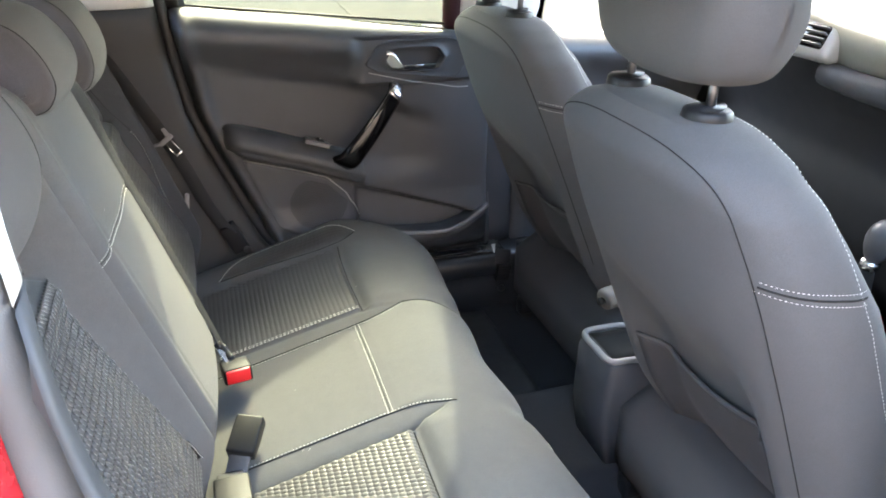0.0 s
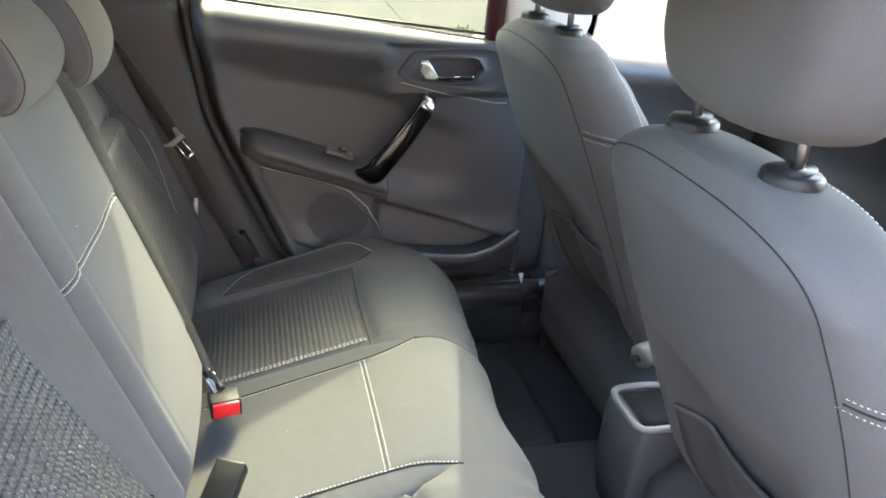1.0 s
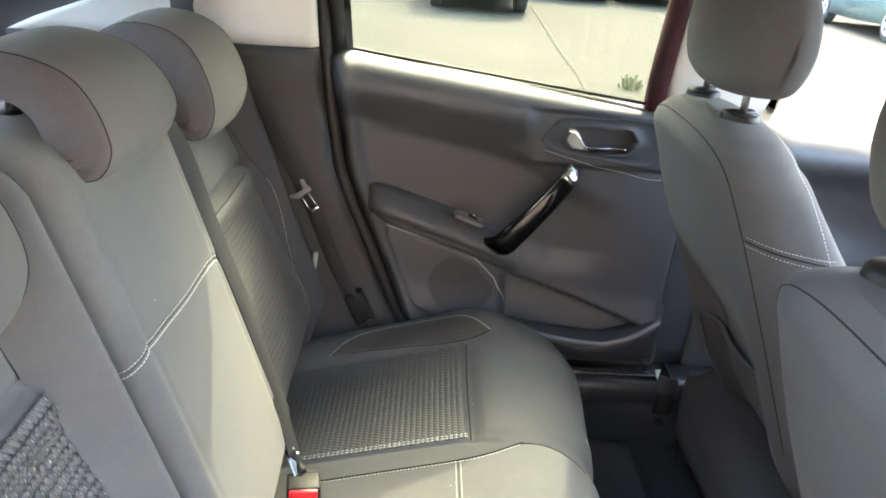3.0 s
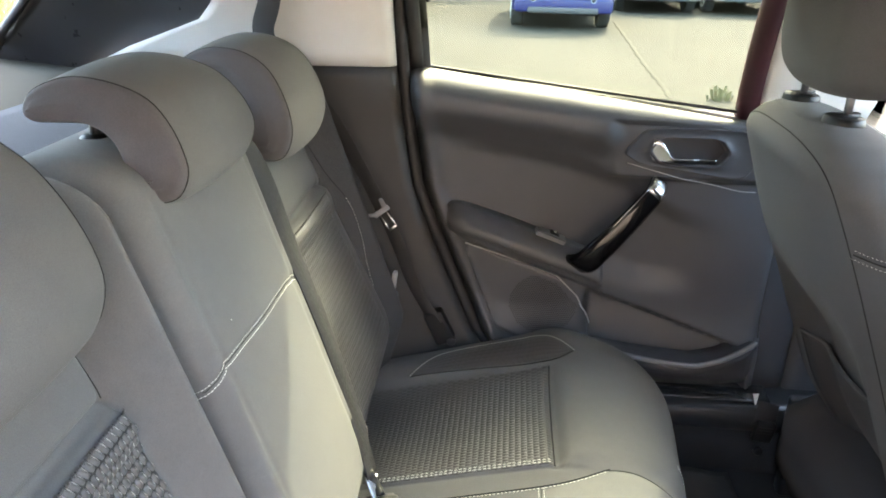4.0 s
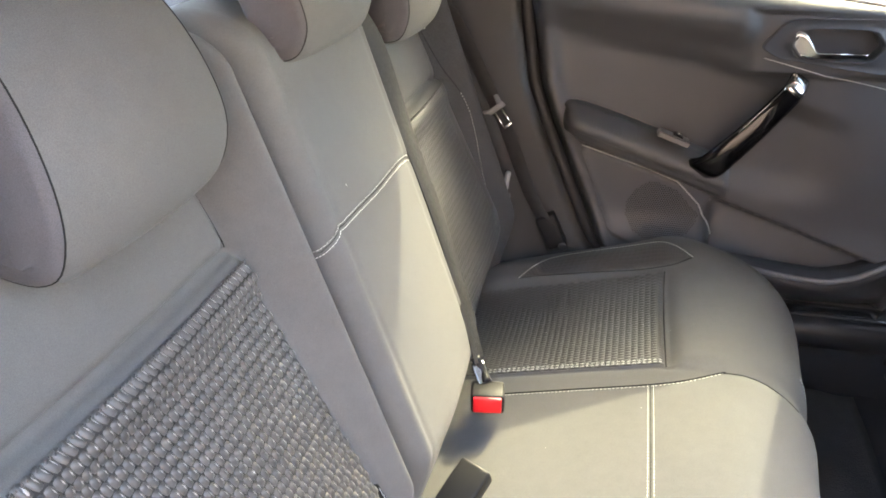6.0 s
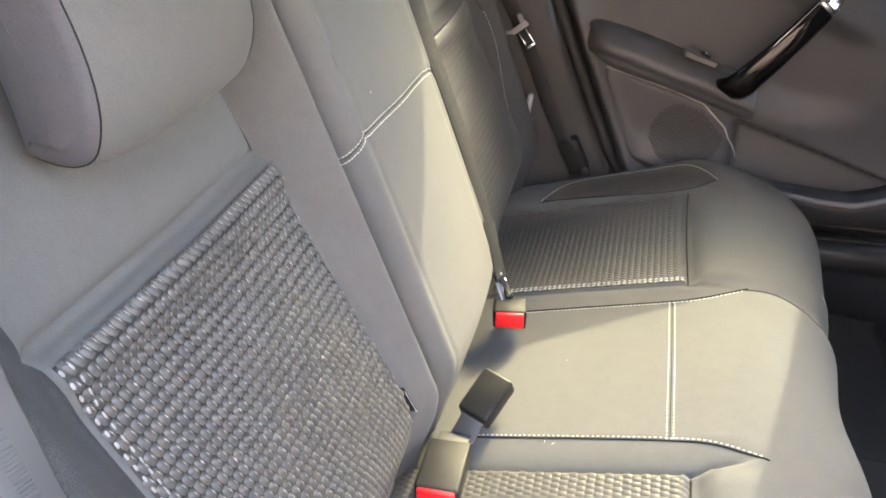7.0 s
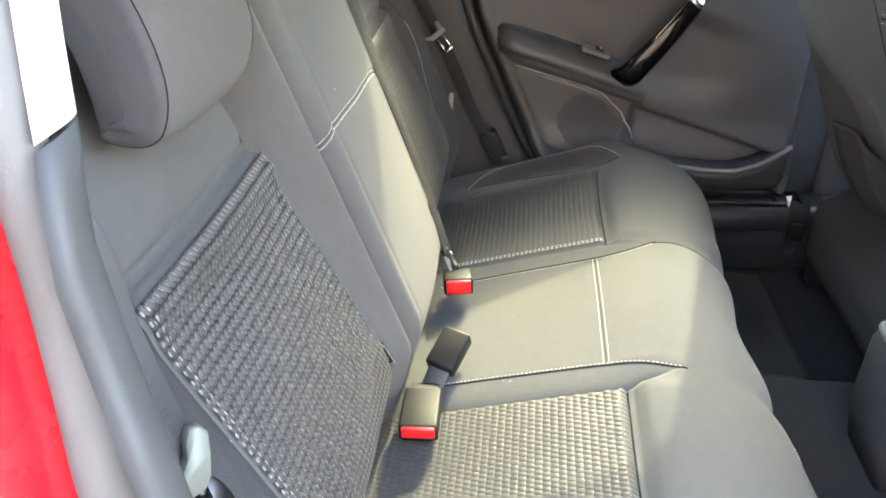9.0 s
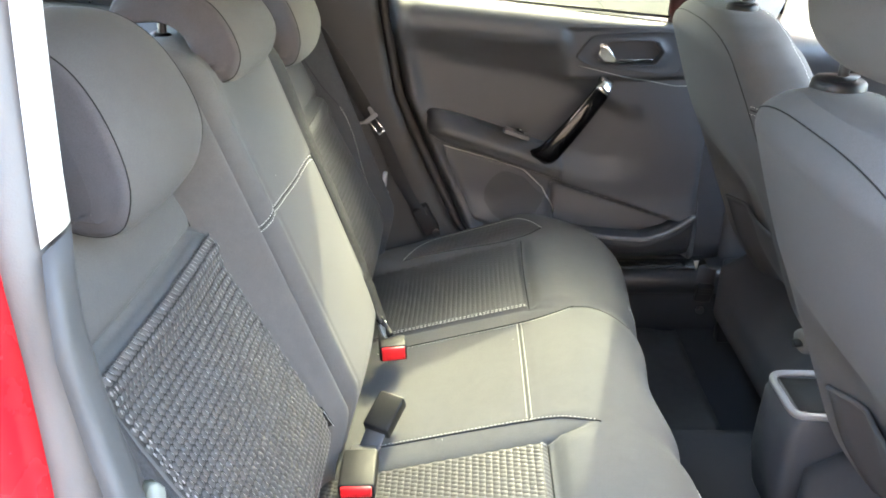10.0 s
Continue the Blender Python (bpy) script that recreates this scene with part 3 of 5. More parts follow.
pane = part("pane", slab(lambda u, v: Vector((lerp(-1.055, -0.80, v), lerp(-0.55, 0.57, u) * lerp(1, 0.90, v), lerp(1.09, 1.333, v))), steps(0, 1, 12), steps(0, 1, 6), (-0.004, 0, 0)), GLASS, hatch)

bm = slab(lambda u, v: Vector((lerp(-0.592, -1.035, u), lerp(-0.57, 0.59, v), lerp(1.040, 1.084, u) + 0.006 * math.sin(math.pi * u))), steps(0, 1, 10), steps(0, 1, 16), (0, 0, -0.02))
shelf = solid("parcel_shelf", bm, material("beige shelf cloth", (0.052, 0.046, 0.035), 0.95, fine=1000, bump=0.5, spec=0.1), "beige cloth parcel shelf behind the rear seats", "parcel shelf")
# dark sheet over the shelf front in place of shade behind the seats
part("shelf_shade", slab(lambda u, v: Vector((lerp(-0.560, -0.800, u), lerp(-0.56, 0.58, v), lerp(1.0375, 1.0610, u) + 0.0075 + 0.0035 * math.sin(math.pi * u))), steps(0, 1, 10), steps(0, 1, 12), (0, 0, -0.004)), FABRIC_DARK, shelf, "dark strip on the shelf front for gap shade")
part("front_edge", tube([(-0.592, lerp(-0.56, 0.58, v), 1.034) for v in steps(0, 1, 12)], 0.008, 10), PLASTIC, shelf, "dark front edge of the shelf")
for y in (-0.52, 0.54):
    part("hinge_pin", tube([(-0.61, y, 1.030), (-0.61, y + math.copysign(0.055, y), 1.030)], 0.007, 10), BUCKLE, shelf)

# windscreen
ws = slab(lambda u, v: Vector((lerp(1.46, 0.84, v) - 0.10 * (2 * u - 1) ** 2 * (1 - v), lerp(-0.66, 0.68, u) * lerp(1, 0.88, v), lerp(0.93, 1.41, v))), steps(0, 1, 14), steps(0, 1, 8), (0.004, 0, 0.003))
w = solid("window_1", ws, GLASS, "clear sloping windscreen", "windscreen", "structure")

# dashboard
dash = thing("dashboard", (1.2, CY, 0.45), "dark grey moulded dashboard with silver air vents", "dashboard")
prof = [(1.02, 0.60), (1.00, 0.72), (1.02, 0.80), (1.035, 0.84), (1.00, 0.92), (0.985, 0.985), (1.00, 1.035), (1.03, 1.052), (1.10, 1.062), (1.25, 1.05), (1.48, 0.96), (1.50, 0.5), (1.10, 0.5)]
rings = []
for y in steps(-0.64, 0.66, 28):
    k = 0.03 * bell(y, 0.33, 0.16)
    rings.append([Vector((x + 0.05 * ((y - CY) / 0.65) ** 2, y, z + (k if z > 0.9 else 0))) for x, z in prof])
part("body", loft(rings), DASH_DARK, dash, "black lower dashboard")
part("knee_roll", tube([(0.990 + 0.05 * ((y - CY) / 0.65) ** 2, y, 0.975 + 0.03 * bell(y, 0.33, 0.16)) for y in steps(-0.60, 0.16, 24)], 0.028, 14), PLASTIC, dash, "rounded dark grey upper edge of the dashboard")
# top pad: sunlight through the windscreen is put into its pale colour
def pad(u, v):
    y = lerp(-0.63, 0.65, v)
    x = lerp(0.970, 1.45, u) + 0.05 * ((y - CY) / 0.65) ** 2
    return Vector((x, y, 1.070 + 0.022 * math.sin(math.pi * clamp(u * 1.6)) - 0.10 * smooth(0.4, 1.0, u) + 0.03 * bell(y, 0.33, 0.16)))
part("top_pad", slab(pad, steps(0, 1, 16), steps(0, 1, 24), (0.012, 0, -0.072)), DASH_SUNLIT, dash, "grey grained dashboard top pad, lightened as if sunlit")
for y in (0.205, -0.19, 0.60, -0.58):
    m = pose(0.983 + 0.05 * ((y - CY) / 0.65) ** 2, y, 1.042, 0, 24, 0)
    v = part("vent", block((0.05, 0.150, 0.084), m, 0.018, 4), SILVER, dash, "silver framed air vent")
    part("vent_opening", block((0.05, 0.108, 0.050), m @ pose(-0.004, 0, 0.0), 0.008, 3), GLOSS, v)
    for k in range(4):
        part("slat", block((0.012, 0.104, 0.004), m @ pose(-0.028, 0, -0.017 + 0.0113 * k, 0, 20, 0), 0.001, 1), PLASTIC, v)
part("glovebox_lid", slab(lambda u, v: Vector((0.992 + 0.02 * v - 0.012 * math.sin(math.pi * v), lerp(-0.52, -0.14, u), lerp(0.64, 0.80, v))), steps(0, 1, 8), steps(0, 1, 8), (0.02, 0, 0)), PLASTIC, dash)

# steering side and gear lever
gear = thing("gear_lever", (0.93, CY - 0.07, 0.50), "gear lever with a dark round knob and chrome collar", "gear lever")
part("lever", tube([(0.93, -0.06, 0.50), (0.945, -0.08, 0.63), (0.955, -0.09, 0.69)], 0.010, 10), STEEL, gear)
part("knob", tube(spline([(0.955, -0.09, 0.68), (0.957, -0.092, 0.70), (0.960, -0.096, 0.725), (0.962, -0.10, 0.752), (0.963, -0.102, 0.767)], 12), [0.012, 0.016, 0.021, 0.025, 0.028, 0.030, 0.030, 0.029, 0.026, 0.021, 0.014, 0.006], 14), PLASTIC_SOFT, gear)
part("collar", tube([(0.953, -0.088, 0.665), (0.955, -0.09, 0.682)], 0.018, 14), CHROME, gear)
part("gaiter", tube([(0.93, -0.06, 0.50), (0.937, -0.07, 0.56), (0.945, -0.08, 0.61), (0.953, -0.088, 0.67)], [0.060, 0.048, 0.030, 0.014], 14), SEAM, gear)

# console between the front seats
con = thing("centre_console", (0.6, CY, 0.33), "dark plastic centre console with a rear cup tray", "console")
rings = []
for x, w, z1 in ((0.395, 0.052, 0.50), (0.40, 0.060, 0.553), (0.412, 0.063, 0.566), (0.47, 0.065, 0.562), (0.52, 0.066, 0.545), (0.60, 0.07, 0.52), (0.80, 0.09, 0.50), (1.02, 0.10, 0.52)):
    yc = lerp(-0.048, CY - 0.03, clamp((x - 0.4) / 0.3))
    z0 = 0.32
    rings.append([Vector((x + (0.02 if z == z0 and x < 0.45 else 0), yc + a * w, z)) for a, z in ((-1.0, z0), (-1.0, lerp(z0, z1, 0.6)), (-0.97, z1 - 0.012), (-0.85, z1), (-0.3, z1), (0.3, z1), (0.85, z1), (0.97, z1 - 0.012), (1.0, lerp(z0, z1, 0.6)), (1.0, z0))])
part("body", loft(rings), PLASTIC, con)
rim = spline([(0.400, -0.048, 0.566), (0.404, -0.095, 0.566), (0.44, -0.103, 0.567), (0.50, -0.100, 0.562), (0.52, -0.048, 0.560), (0.50, 0.004, 0.562), (0.44, 0.007, 0.567), (0.404, -0.001, 0.566)], 48, True)
part("tray_rim", tube(rim + rim[:1], 0.006, 8, False), PALE_LIP, con, "worn grey rim of the rear cup tray")
part("tray_floor", slab(lambda u, v: Vector((lerp(0.412, 0.51, u), lerp(-0.09, -0.006, v), 0.5675 - 0.001 * math.sin(3 * u))), steps(0, 1, 5), steps(0, 1, 5), (0, 0, -0.003)), SEAM, con)
hb = thing("handbrake", (0.62, 0.04, 0.52), "dark handbrake lever beside the console", "handbrake")
part("grip", tube(spline([(0.428, -0.012, 0.640), (0.436, -0.010, 0.641), (0.48, 0.0, 0.640), (0.56, 0.015, 0.625), (0.66, 0.03, 0.585), (0.78, 0.04, 0.53)], 16), [0.010, 0.017, 0.020, 0.021, 0.021, 0.021, 0.020, 0.019, 0.018, 0.017, 0.016, 0.016, 0.015, 0.015, 0.014, 0.014], 14), SEAL, hb)
part("button", tube([(0.418, -0.013, 0.639), (0.430, -0.0118, 0.640)], 0.007, 10), BUCKLE, hb)


# ---------------------------------------------------------------- doors on the far side
rear_door = thing("door_1", (0.07, 0.68, 0.43), "closed rear door with dark trim and a bright chrome handle", "car door", kind="structure")
front_door = thing("door_2", (0.95, 0.70, 0.43), "closed front door with dark grey trim", "car door", kind="structure")


def door_y(x, z):
    """The inner face of the rear door's trim."""
    zs = sill_z(x)
    y = 0.668
    d = zs - z
    y += 0.036 - 0.070 * math.sqrt(max(0.0, 1 - clamp((0.05 - d) / 0.05) ** 2)) + 0.032 * smooth(0.055, 0.125, d)      # rounded ledge under the glass
    over = table([(-0.26, 0.985), (-0.10, 0.962), (0.05, 0.940), (0.16, 0.905), (0.20, 0.870), (0.26, 0.84), (0.45, 0.80)], x)
    arm = table([(-0.20, 0.80), (0.09, 0.70), (0.2, 0.66)], x)
    y += 0.018 * smooth(0.0, 0.045, over - z) * smooth(-0.02, 0.05, z - arm) * smooth(0.36, 0.20, x) * smooth(-0.24, -0.04, x)
    y += -0.022 * smooth(0.62, 0.50, z)
    mouth = 0.650 - 0.33 * (x - 0.10)
    y += 0.030 * smooth(0.0, 0.010, mouth - z) * smooth(0.098, 0.112, x) * smooth(0.455, 0.44, x)      # mouth of the pocket
    flat = smooth(1.3, 1.0, max(abs(x - 0.266) / 0.126, abs(z - 0.951) / 0.048))
    y = lerp(y, 0.652, flat)                                                # flat field round the release
    y += 0.020 * smooth(1.1, 0.9, max(abs(x - 0.262) / 0.070, abs(z - 0.953) / 0.026))
    rear = x - edge_x(z) - 0.018
    y += 0.022 * math.exp(-(rear / 0.010) ** 2) - 0.012 * math.exp(-((rear - 0.024) / 0.016) ** 2)
    y += 0.02 * math.exp(-((0.47 - x) / 0.012) ** 2)
    return y


def door_skin(u, v):
    zz = lerp(0.445, 1.09, v)
    x = lerp(edge_x(zz) + 0.018, 0.47, u)
    zz = lerp(0.445, sill_z(x), v)
    x = lerp(edge_x(zz) + 0.018, 0.47 - 0.10 * smooth(0.95, 1.03, zz), u)
    return Vector((x, door_y(x, zz), zz))


us = steps(0, 0.12, 16) + steps(0.135, 0.95, 62) + steps(0.96, 1, 5)
vs = steps(0, 0.75, 64) + steps(0.76, 1, 46)
skin = slab(door_skin, us, vs, (0, 0.05, 0))
on_door = fall(skin)
part("trim_panel", skin, PLASTIC_SOFT, rear_door)


def door_at(x, z, lift=0.0):
    p, n = on_door((x, 0.3, z), (0, 1, 0))
    return p + n * lift


# armrest: rounded shelf that runs down to the front
rings = []
for t in steps(0, 1, 30):
    x = lerp(-0.195, 0.125, t)
    swell = math.sqrt(1 - (1 - clamp(t / 0.16)) ** 2)
    zt = lerp(0.826, 0.715, t ** 1.05) - 0.016 * (1 - swell)
    out = 0.060 * swell * lerp(1, 0.85, t) + 0.003
    hgt = 0.012 + 0.042 * swell
    yb = 0.69
    yo = 0.668 - out
    rings.append([Vector((x, y, z)) for y, z in ((yb, zt + 0.012), (lerp(yo, 0.668, 0.6), zt + 0.008), (yo + 0.02, zt), (yo + 0.006, zt - 0.010), (yo, zt - 0.022), (yo + 0.004, zt - 0.034), (yo + 0.010, zt - 0.037), (yo + 0.009, zt - 0.042), (yo + 0.016, zt - hgt), (yo + 0.030, zt - hgt - 0.006), (yb, zt - hgt - 0.008))])
part("armrest", loft(rings), PLASTIC_SOFT, rear_door, "padded dark armrest")
m = pose(0.016, 0.632, 0.7765, 0, 20, 3)
sw = part("window_switch", block((0.062, 0.028, 0.012), m, 0.004, 3), PALE_LIP, rear_door, "satin grey window switch plate")
part("switch_edge", block((0.060, 0.0022, 0.0022), m @ pose(0, -0.015, 0.005), 0.0008, 2), PLASTIC_SATIN, sw)
part("rocker", block((0.020, 0.014, 0.006), m @ pose(0.006, 0, 0.007, 0, 10, 0), 0.002, 2), BUCKLE, sw)
part("mark", disc(0.0025, 0.001, m @ pose(0.006, 0, 0.0108, 0, 10, 0), 10), WHITE, sw)
# pull handle in piano black with a bright top end
pts = spline([(0.214, 0.648, 0.892), (0.203, 0.624, 0.876), (0.176, 0.608, 0.845), (0.140, 0.602, 0.800), (0.108, 0.600, 0.762), (0.085, 0.604, 0.735), (0.066, 0.624, 0.722)], 26)
pull = part("pull_handle", ribbon(pts, (0.77, 0, -0.63), [0.036 + 0.014 * smooth(4, 22, i) for i in range(26)], 0.017), GLOSS, rear_door, "piano black pull handle")
part("handle_edge", tube([p + Vector((-0.0138, -0.0075, 0.0115)) for p in pts[4:14]], 0.0010, 8), CHROME, pull)
part("handle_cap", ribbon([p + Vector((0.001, -0.003, 0.002)) for p in pts[0:6]], (0.77, 0, -0.63), 0.036, 0.0145), CHROME, pull, "bright chrome cap")
# door release in its recess
def rounded(corners, cut):
    """A closed outline with straight sides and slightly rounded corners."""
    out = []
    for i, (x, z) in enumerate(corners):
        (xa, za), (xb, zb) = corners[i - 1], corners[(i + 1) % len(corners)]
        for t in steps(0, 1, 6):
            p, q, r = (1 - t) ** 2, 2 * t * (1 - t), t * t
            out.append((p * lerp(x, xa, cut) + q * x + r * lerp(x, xb, cut), p * lerp(z, za, cut) + q * z + r * lerp(z, zb, cut)))
        for t in (0.33, 0.67):
            out.append((lerp(lerp(x, xb, cut), lerp(xb, x, cut), t), lerp(lerp(z, zb, cut), lerp(zb, z, cut), t)))
    return out
def release_outline(k, y):
    """The slanted six-sided outline round the door release, scaled about its middle."""
    pts = rounded([(0.140, 0.945), (0.178, 0.995), (0.362, 0.999), (0.394, 0.952), (0.368, 0.903), (0.170, 0.926)], 0.22)
    return [Vector((0.262 + (x - 0.262) * k, y, 0.953 + (z - 0.953) * k)) for x, z in pts]


def recess_outline(k, y):
    pts = rounded([(0.190, 0.953), (0.210, 0.979), (0.316, 0.980), (0.336, 0.953), (0.316, 0.926), (0.212, 0.928)], 0.25)
    return [Vector((0.263 + (x - 0.263) * k, y, 0.953 + (z - 0.953) * k)) for x, z in pts]


def blend(a, b, t):
    return [p.lerp(q, t) for p, q in zip(a, b)]


bezel = [release_outline(1.01, 0.656), release_outline(1.0, 0.6475), release_outline(0.985, 0.6455), release_outline(0.955, 0.6470),
         blend(release_outline(0.955, 0.648), recess_outline(1.06, 0.648), 0.5), recess_outline(1.10, 0.6485), recess_outline(1.06, 0.6450), recess_outline(1.0, 0.6455), recess_outline(0.96, 0.652), recess_outline(0.93, 0.668)]
part("handle_bezel", loft(bezel, False), PLASTIC, rear_door, "dark moulded surround of the door release")
bz = part("handle_recess", loft([recess_outline(1.0, 0.6685), recess_outline(0.95, 0.6675), recess_outline(0.6, 0.667)]), PLASTIC, rear_door, "dark grey recess of the door release")
bm = slab(lambda u, v: Vector((lerp(0.190, 0.312, u), 0.650 - 0.009 * math.sin(math.pi * clamp(u * 1.3)) - 0.003 * v, 0.9375 + lerp(-0.005, 0.004 + 0.033 * smooth(0.36, 0.10, u) * smooth(0.0, 0.06, u + 0.02), v) - 0.002 * u)), steps(0, 1, 30), steps(0, 1, 6), (0, 0.008, 0))
part("release_lever", bm, CHROME, bz, "satin chrome door release lever")
# crease that runs forward from the bezel, its highlight drawn as a silver tube
stw = [door_at(x, table([(0.15, 0.926), (0.25, 0.901), (0.37, 0.876)], x), 0.0012) for x in steps(0.15, 0.40, 20)]
part("crease_highlight", tube(stw, 0.0011, 6), SILVER, rear_door)
# loudspeaker panel
def grille(u, v):
    top = table([(-0.153, 0.737), (-0.02, 0.698), (0.038, 0.676), (0.085, 0.630), (0.115, 0.560)], lerp(-0.153, 0.115, u))
    low = table([(-0.153, 0.725), (-0.085, 0.555), (-0.015, 0.525), (0.115, 0.520)], lerp(-0.153, 0.115, u))
    x = lerp(-0.153, 0.115, u)
    return door_at(x, lerp(low, top, v), 0.004)
gp = part("speaker_panel", slab(grille, steps(0, 1, 26), steps(0, 1, 16), (0, 0.006, 0)), PLASTIC_SOFT, rear_door, "flush loudspeaker panel")
edge = [grille(u, 1.0) + Vector((0, -0.002, 0.002)) for u in steps(0, 1.0, 52)]
part("panel_edge", tube(edge, 0.0017, 6), SILVER, gp, "pale line along the loudspeaker panel")
bm = bmesh.new()
for i in range(34):
    for j in range(34):
        x, z = -0.065 + 0.0046 * (i + 0.5 * (j % 2)), 0.545 + 0.0042 * j
        if ((x - 0.015) / 0.070) ** 2 + ((z - 0.612) / 0.066) ** 2 < 1 and z < table([(-0.153, 0.737), (0.038, 0.668), (0.085, 0.62), (0.115, 0.55)], x) - 0.008:
            p = door_at(x, z, 0.0046)
            vs4 = [bm.verts.new(p + Vector((a * 0.0016, 0, b * 0.0016))) for a, b in ((-1, 0), (-0.5, -0.87), (0.5, -0.87), (1, 0), (0.5, 0.87), (-0.5, 0.87))]
            bm.faces.new(vs4)
part("speaker_holes", bm, SEAM, gp, "grid of small round holes", kind="stuff")
# pocket low on the door
rings = []
for t in steps(0, 1, 26):
    x = lerp(0.13, 0.448, t)
    lip = table([(0.13, 0.536), (0.20, 0.527), (0.27, 0.521), (0.33, 0.518), (0.38, 0.531), (0.43, 0.556), (0.46, 0.574)], x)
    out = 0.052 * math.sin(math.pi * clamp(0.08 + 0.84 * t)) ** 0.5
    yo = 0.648 - out
    rings.append([Vector((x, y, z)) for y, z in ((0.68, lip - 0.004), (0.655, lip - 0.006), (yo + 0.012, lip + 0.004), (yo + 0.004, lip + 0.003), (yo, lip - 0.006), (yo + 0.001, lip - 0.018), (yo + 0.008, lip - 0.022), (yo + 0.012, 0.49), (yo + 0.03, 0.462), (0.68, 0.455))])
part("door_pocket", loft(rings), PLASTIC, rear_door)
lip = [r[3] + Vector((0, -0.001, 0.001)) for r in rings]
part("pocket_lip", tube(lip, [0.002 + 0.0035 * smooth(0, 6, i) for i in range(len(lip))], 8), PALE_LIP, rear_door, "pale grey lip of the door pocket")
part("front_edge", tube([door_at(0.462 - 0.03 * smooth(0.80, 0.95, z), z, 0.002) for z in steps(0.56, 0.90, 16)], 0.0012, 6), PLASTIC_TRIM, rear_door)
part("lower_seal", tube([(x, 0.672, 0.4375) for x in steps(0.0, 0.47, 10)], 0.0075, 10), RUBBER, rear_door)
# window: frame uprights, rail and glass
part("window_rail", tube([(x, 0.708, sill_z(x) + 0.001) for x in steps(-0.27, 0.37, 12)], 0.0032, 8), RUBBER, rear_door)
# upright stands in shade, which its darkened red paint carries
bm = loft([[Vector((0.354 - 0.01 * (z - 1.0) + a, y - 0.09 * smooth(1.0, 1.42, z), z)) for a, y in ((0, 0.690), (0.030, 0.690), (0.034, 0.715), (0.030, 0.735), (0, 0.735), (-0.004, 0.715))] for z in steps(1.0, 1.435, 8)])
part("window_upright", bm, PAINT_SHADED, rear_door, "red front upright of the window frame, shade in its paint")
bm = tube([(edge_x(z) + 0.03, 0.705 - 0.09 * smooth(1.0, 1.42, z), z) for z in steps(1.08, 1.38, 10)], 0.014, 8)
part("window_upright", bm, RUBBER, rear_door)
pane = part("pane", slab(lambda u, v: Vector((lerp(-0.27, 0.37, u), 0.718 - 0.09 * smooth(1.0, 1.42, lerp(1.02, 1.39, v)), lerp(1.02, 1.39, v))), steps(0, 1, 6), steps(0, 1, 8), (0, 0.004, 0)), GLASS_TINTED, rear_door)
part("outer_skin", slab(lambda u, v: Vector((lerp(edge_x(lerp(0.36, 1.03, v)) + 0.03, 0.46, u), 0.79 + 0.025 * math.sin(math.pi * v) - 0.05 * smooth(0.9, 1.03, lerp(0.36, 1.0, v)), lerp(0.36, 0.985, v))), steps(0, 1, 8), steps(0, 1, 10), (0, 0.01, 0)), PAINT, rear_door)


def front_trim(u, v):
    x = lerp(0.545, 1.34, u)
    zs = 0.995 - 0.06 * u
    z = lerp(0.424, zs, v)
    d = zs - z
    return Vector((x, 0.685 - 0.02 * math.exp(-((d - 0.05) / 0.035) ** 2) + 0.03 * math.exp(-(d / 0.014) ** 2) - 0.05 * bell(z, 0.72, 0.05) * smooth(0.0, 0.2, u), z))


part("trim_panel", slab(front_trim, steps(0, 1, 20), steps(0, 1, 50), (0, 0.05, 0)), PLASTIC_SOFT, front_door)
pane = part("pane", slab(lambda u, v: Vector((lerp(0.55, 1.36, u), 0.725 - 0.09 * smooth(1.0, 1.42, lerp(0.95, 1.38, v)), lerp(0.94, 1.39, v))), steps(0, 1, 6), steps(0, 1, 8), (0, 0.004, 0)), GLASS, front_door)
part("outer_skin", slab(lambda u, v: Vector((lerp(0.50, 1.45, u), 0.80 + 0.025 * math.sin(math.pi * v) - 0.05 * smooth(0.8, 0.95, lerp(0.36, 0.90, v)), lerp(0.36, 0.90, v))), steps(0, 1, 8), steps(0, 1, 10), (0, 0.01, 0)), PAINT, front_door)
near_door = thing("door_3", (0.95, -0.68, 0.43), "closed front door with dark grey trim", "car door", kind="structure")
part("trim_panel", slab(lambda u, v: Vector((lambda p: (p.x, 2 * CY - p.y, p.z))(front_trim(u, v))), steps(0, 1, 20), steps(0, 1, 30), (0, -0.05, 0)), PLASTIC_SOFT, near_door)
pane = part("pane", slab(lambda u, v: Vector((lerp(0.55, 1.36, u), 2 * CY - 0.725 + 0.09 * smooth(1.0, 1.42, lerp(0.95, 1.38, v)), lerp(0.94, 1.39, v))), steps(0, 1, 6), steps(0, 1, 8), (0, -0.004, 0)), GLASS, near_door)
part("outer_skin", slab(lambda u, v: Vector((lerp(0.50, 1.45, u), 2 * CY - 0.80 - 0.025 * math.sin(math.pi * v), lerp(0.36, 0.90, v))), steps(0, 1, 8), steps(0, 1, 10), (0, -0.01, 0)), PAINT, near_door)
bm = slab(lambda u, v: Vector((lerp(1.30, 1.60, u), lerp(-0.70, 0.72, v), lerp(0.88, 0.80, u))), steps(0, 1, 4), steps(0, 1, 8), (0, 0, -0.55))
solid("bulkhead", bm, PAINT, "red painted panel ahead of the windscreen", "body panel", "structure")


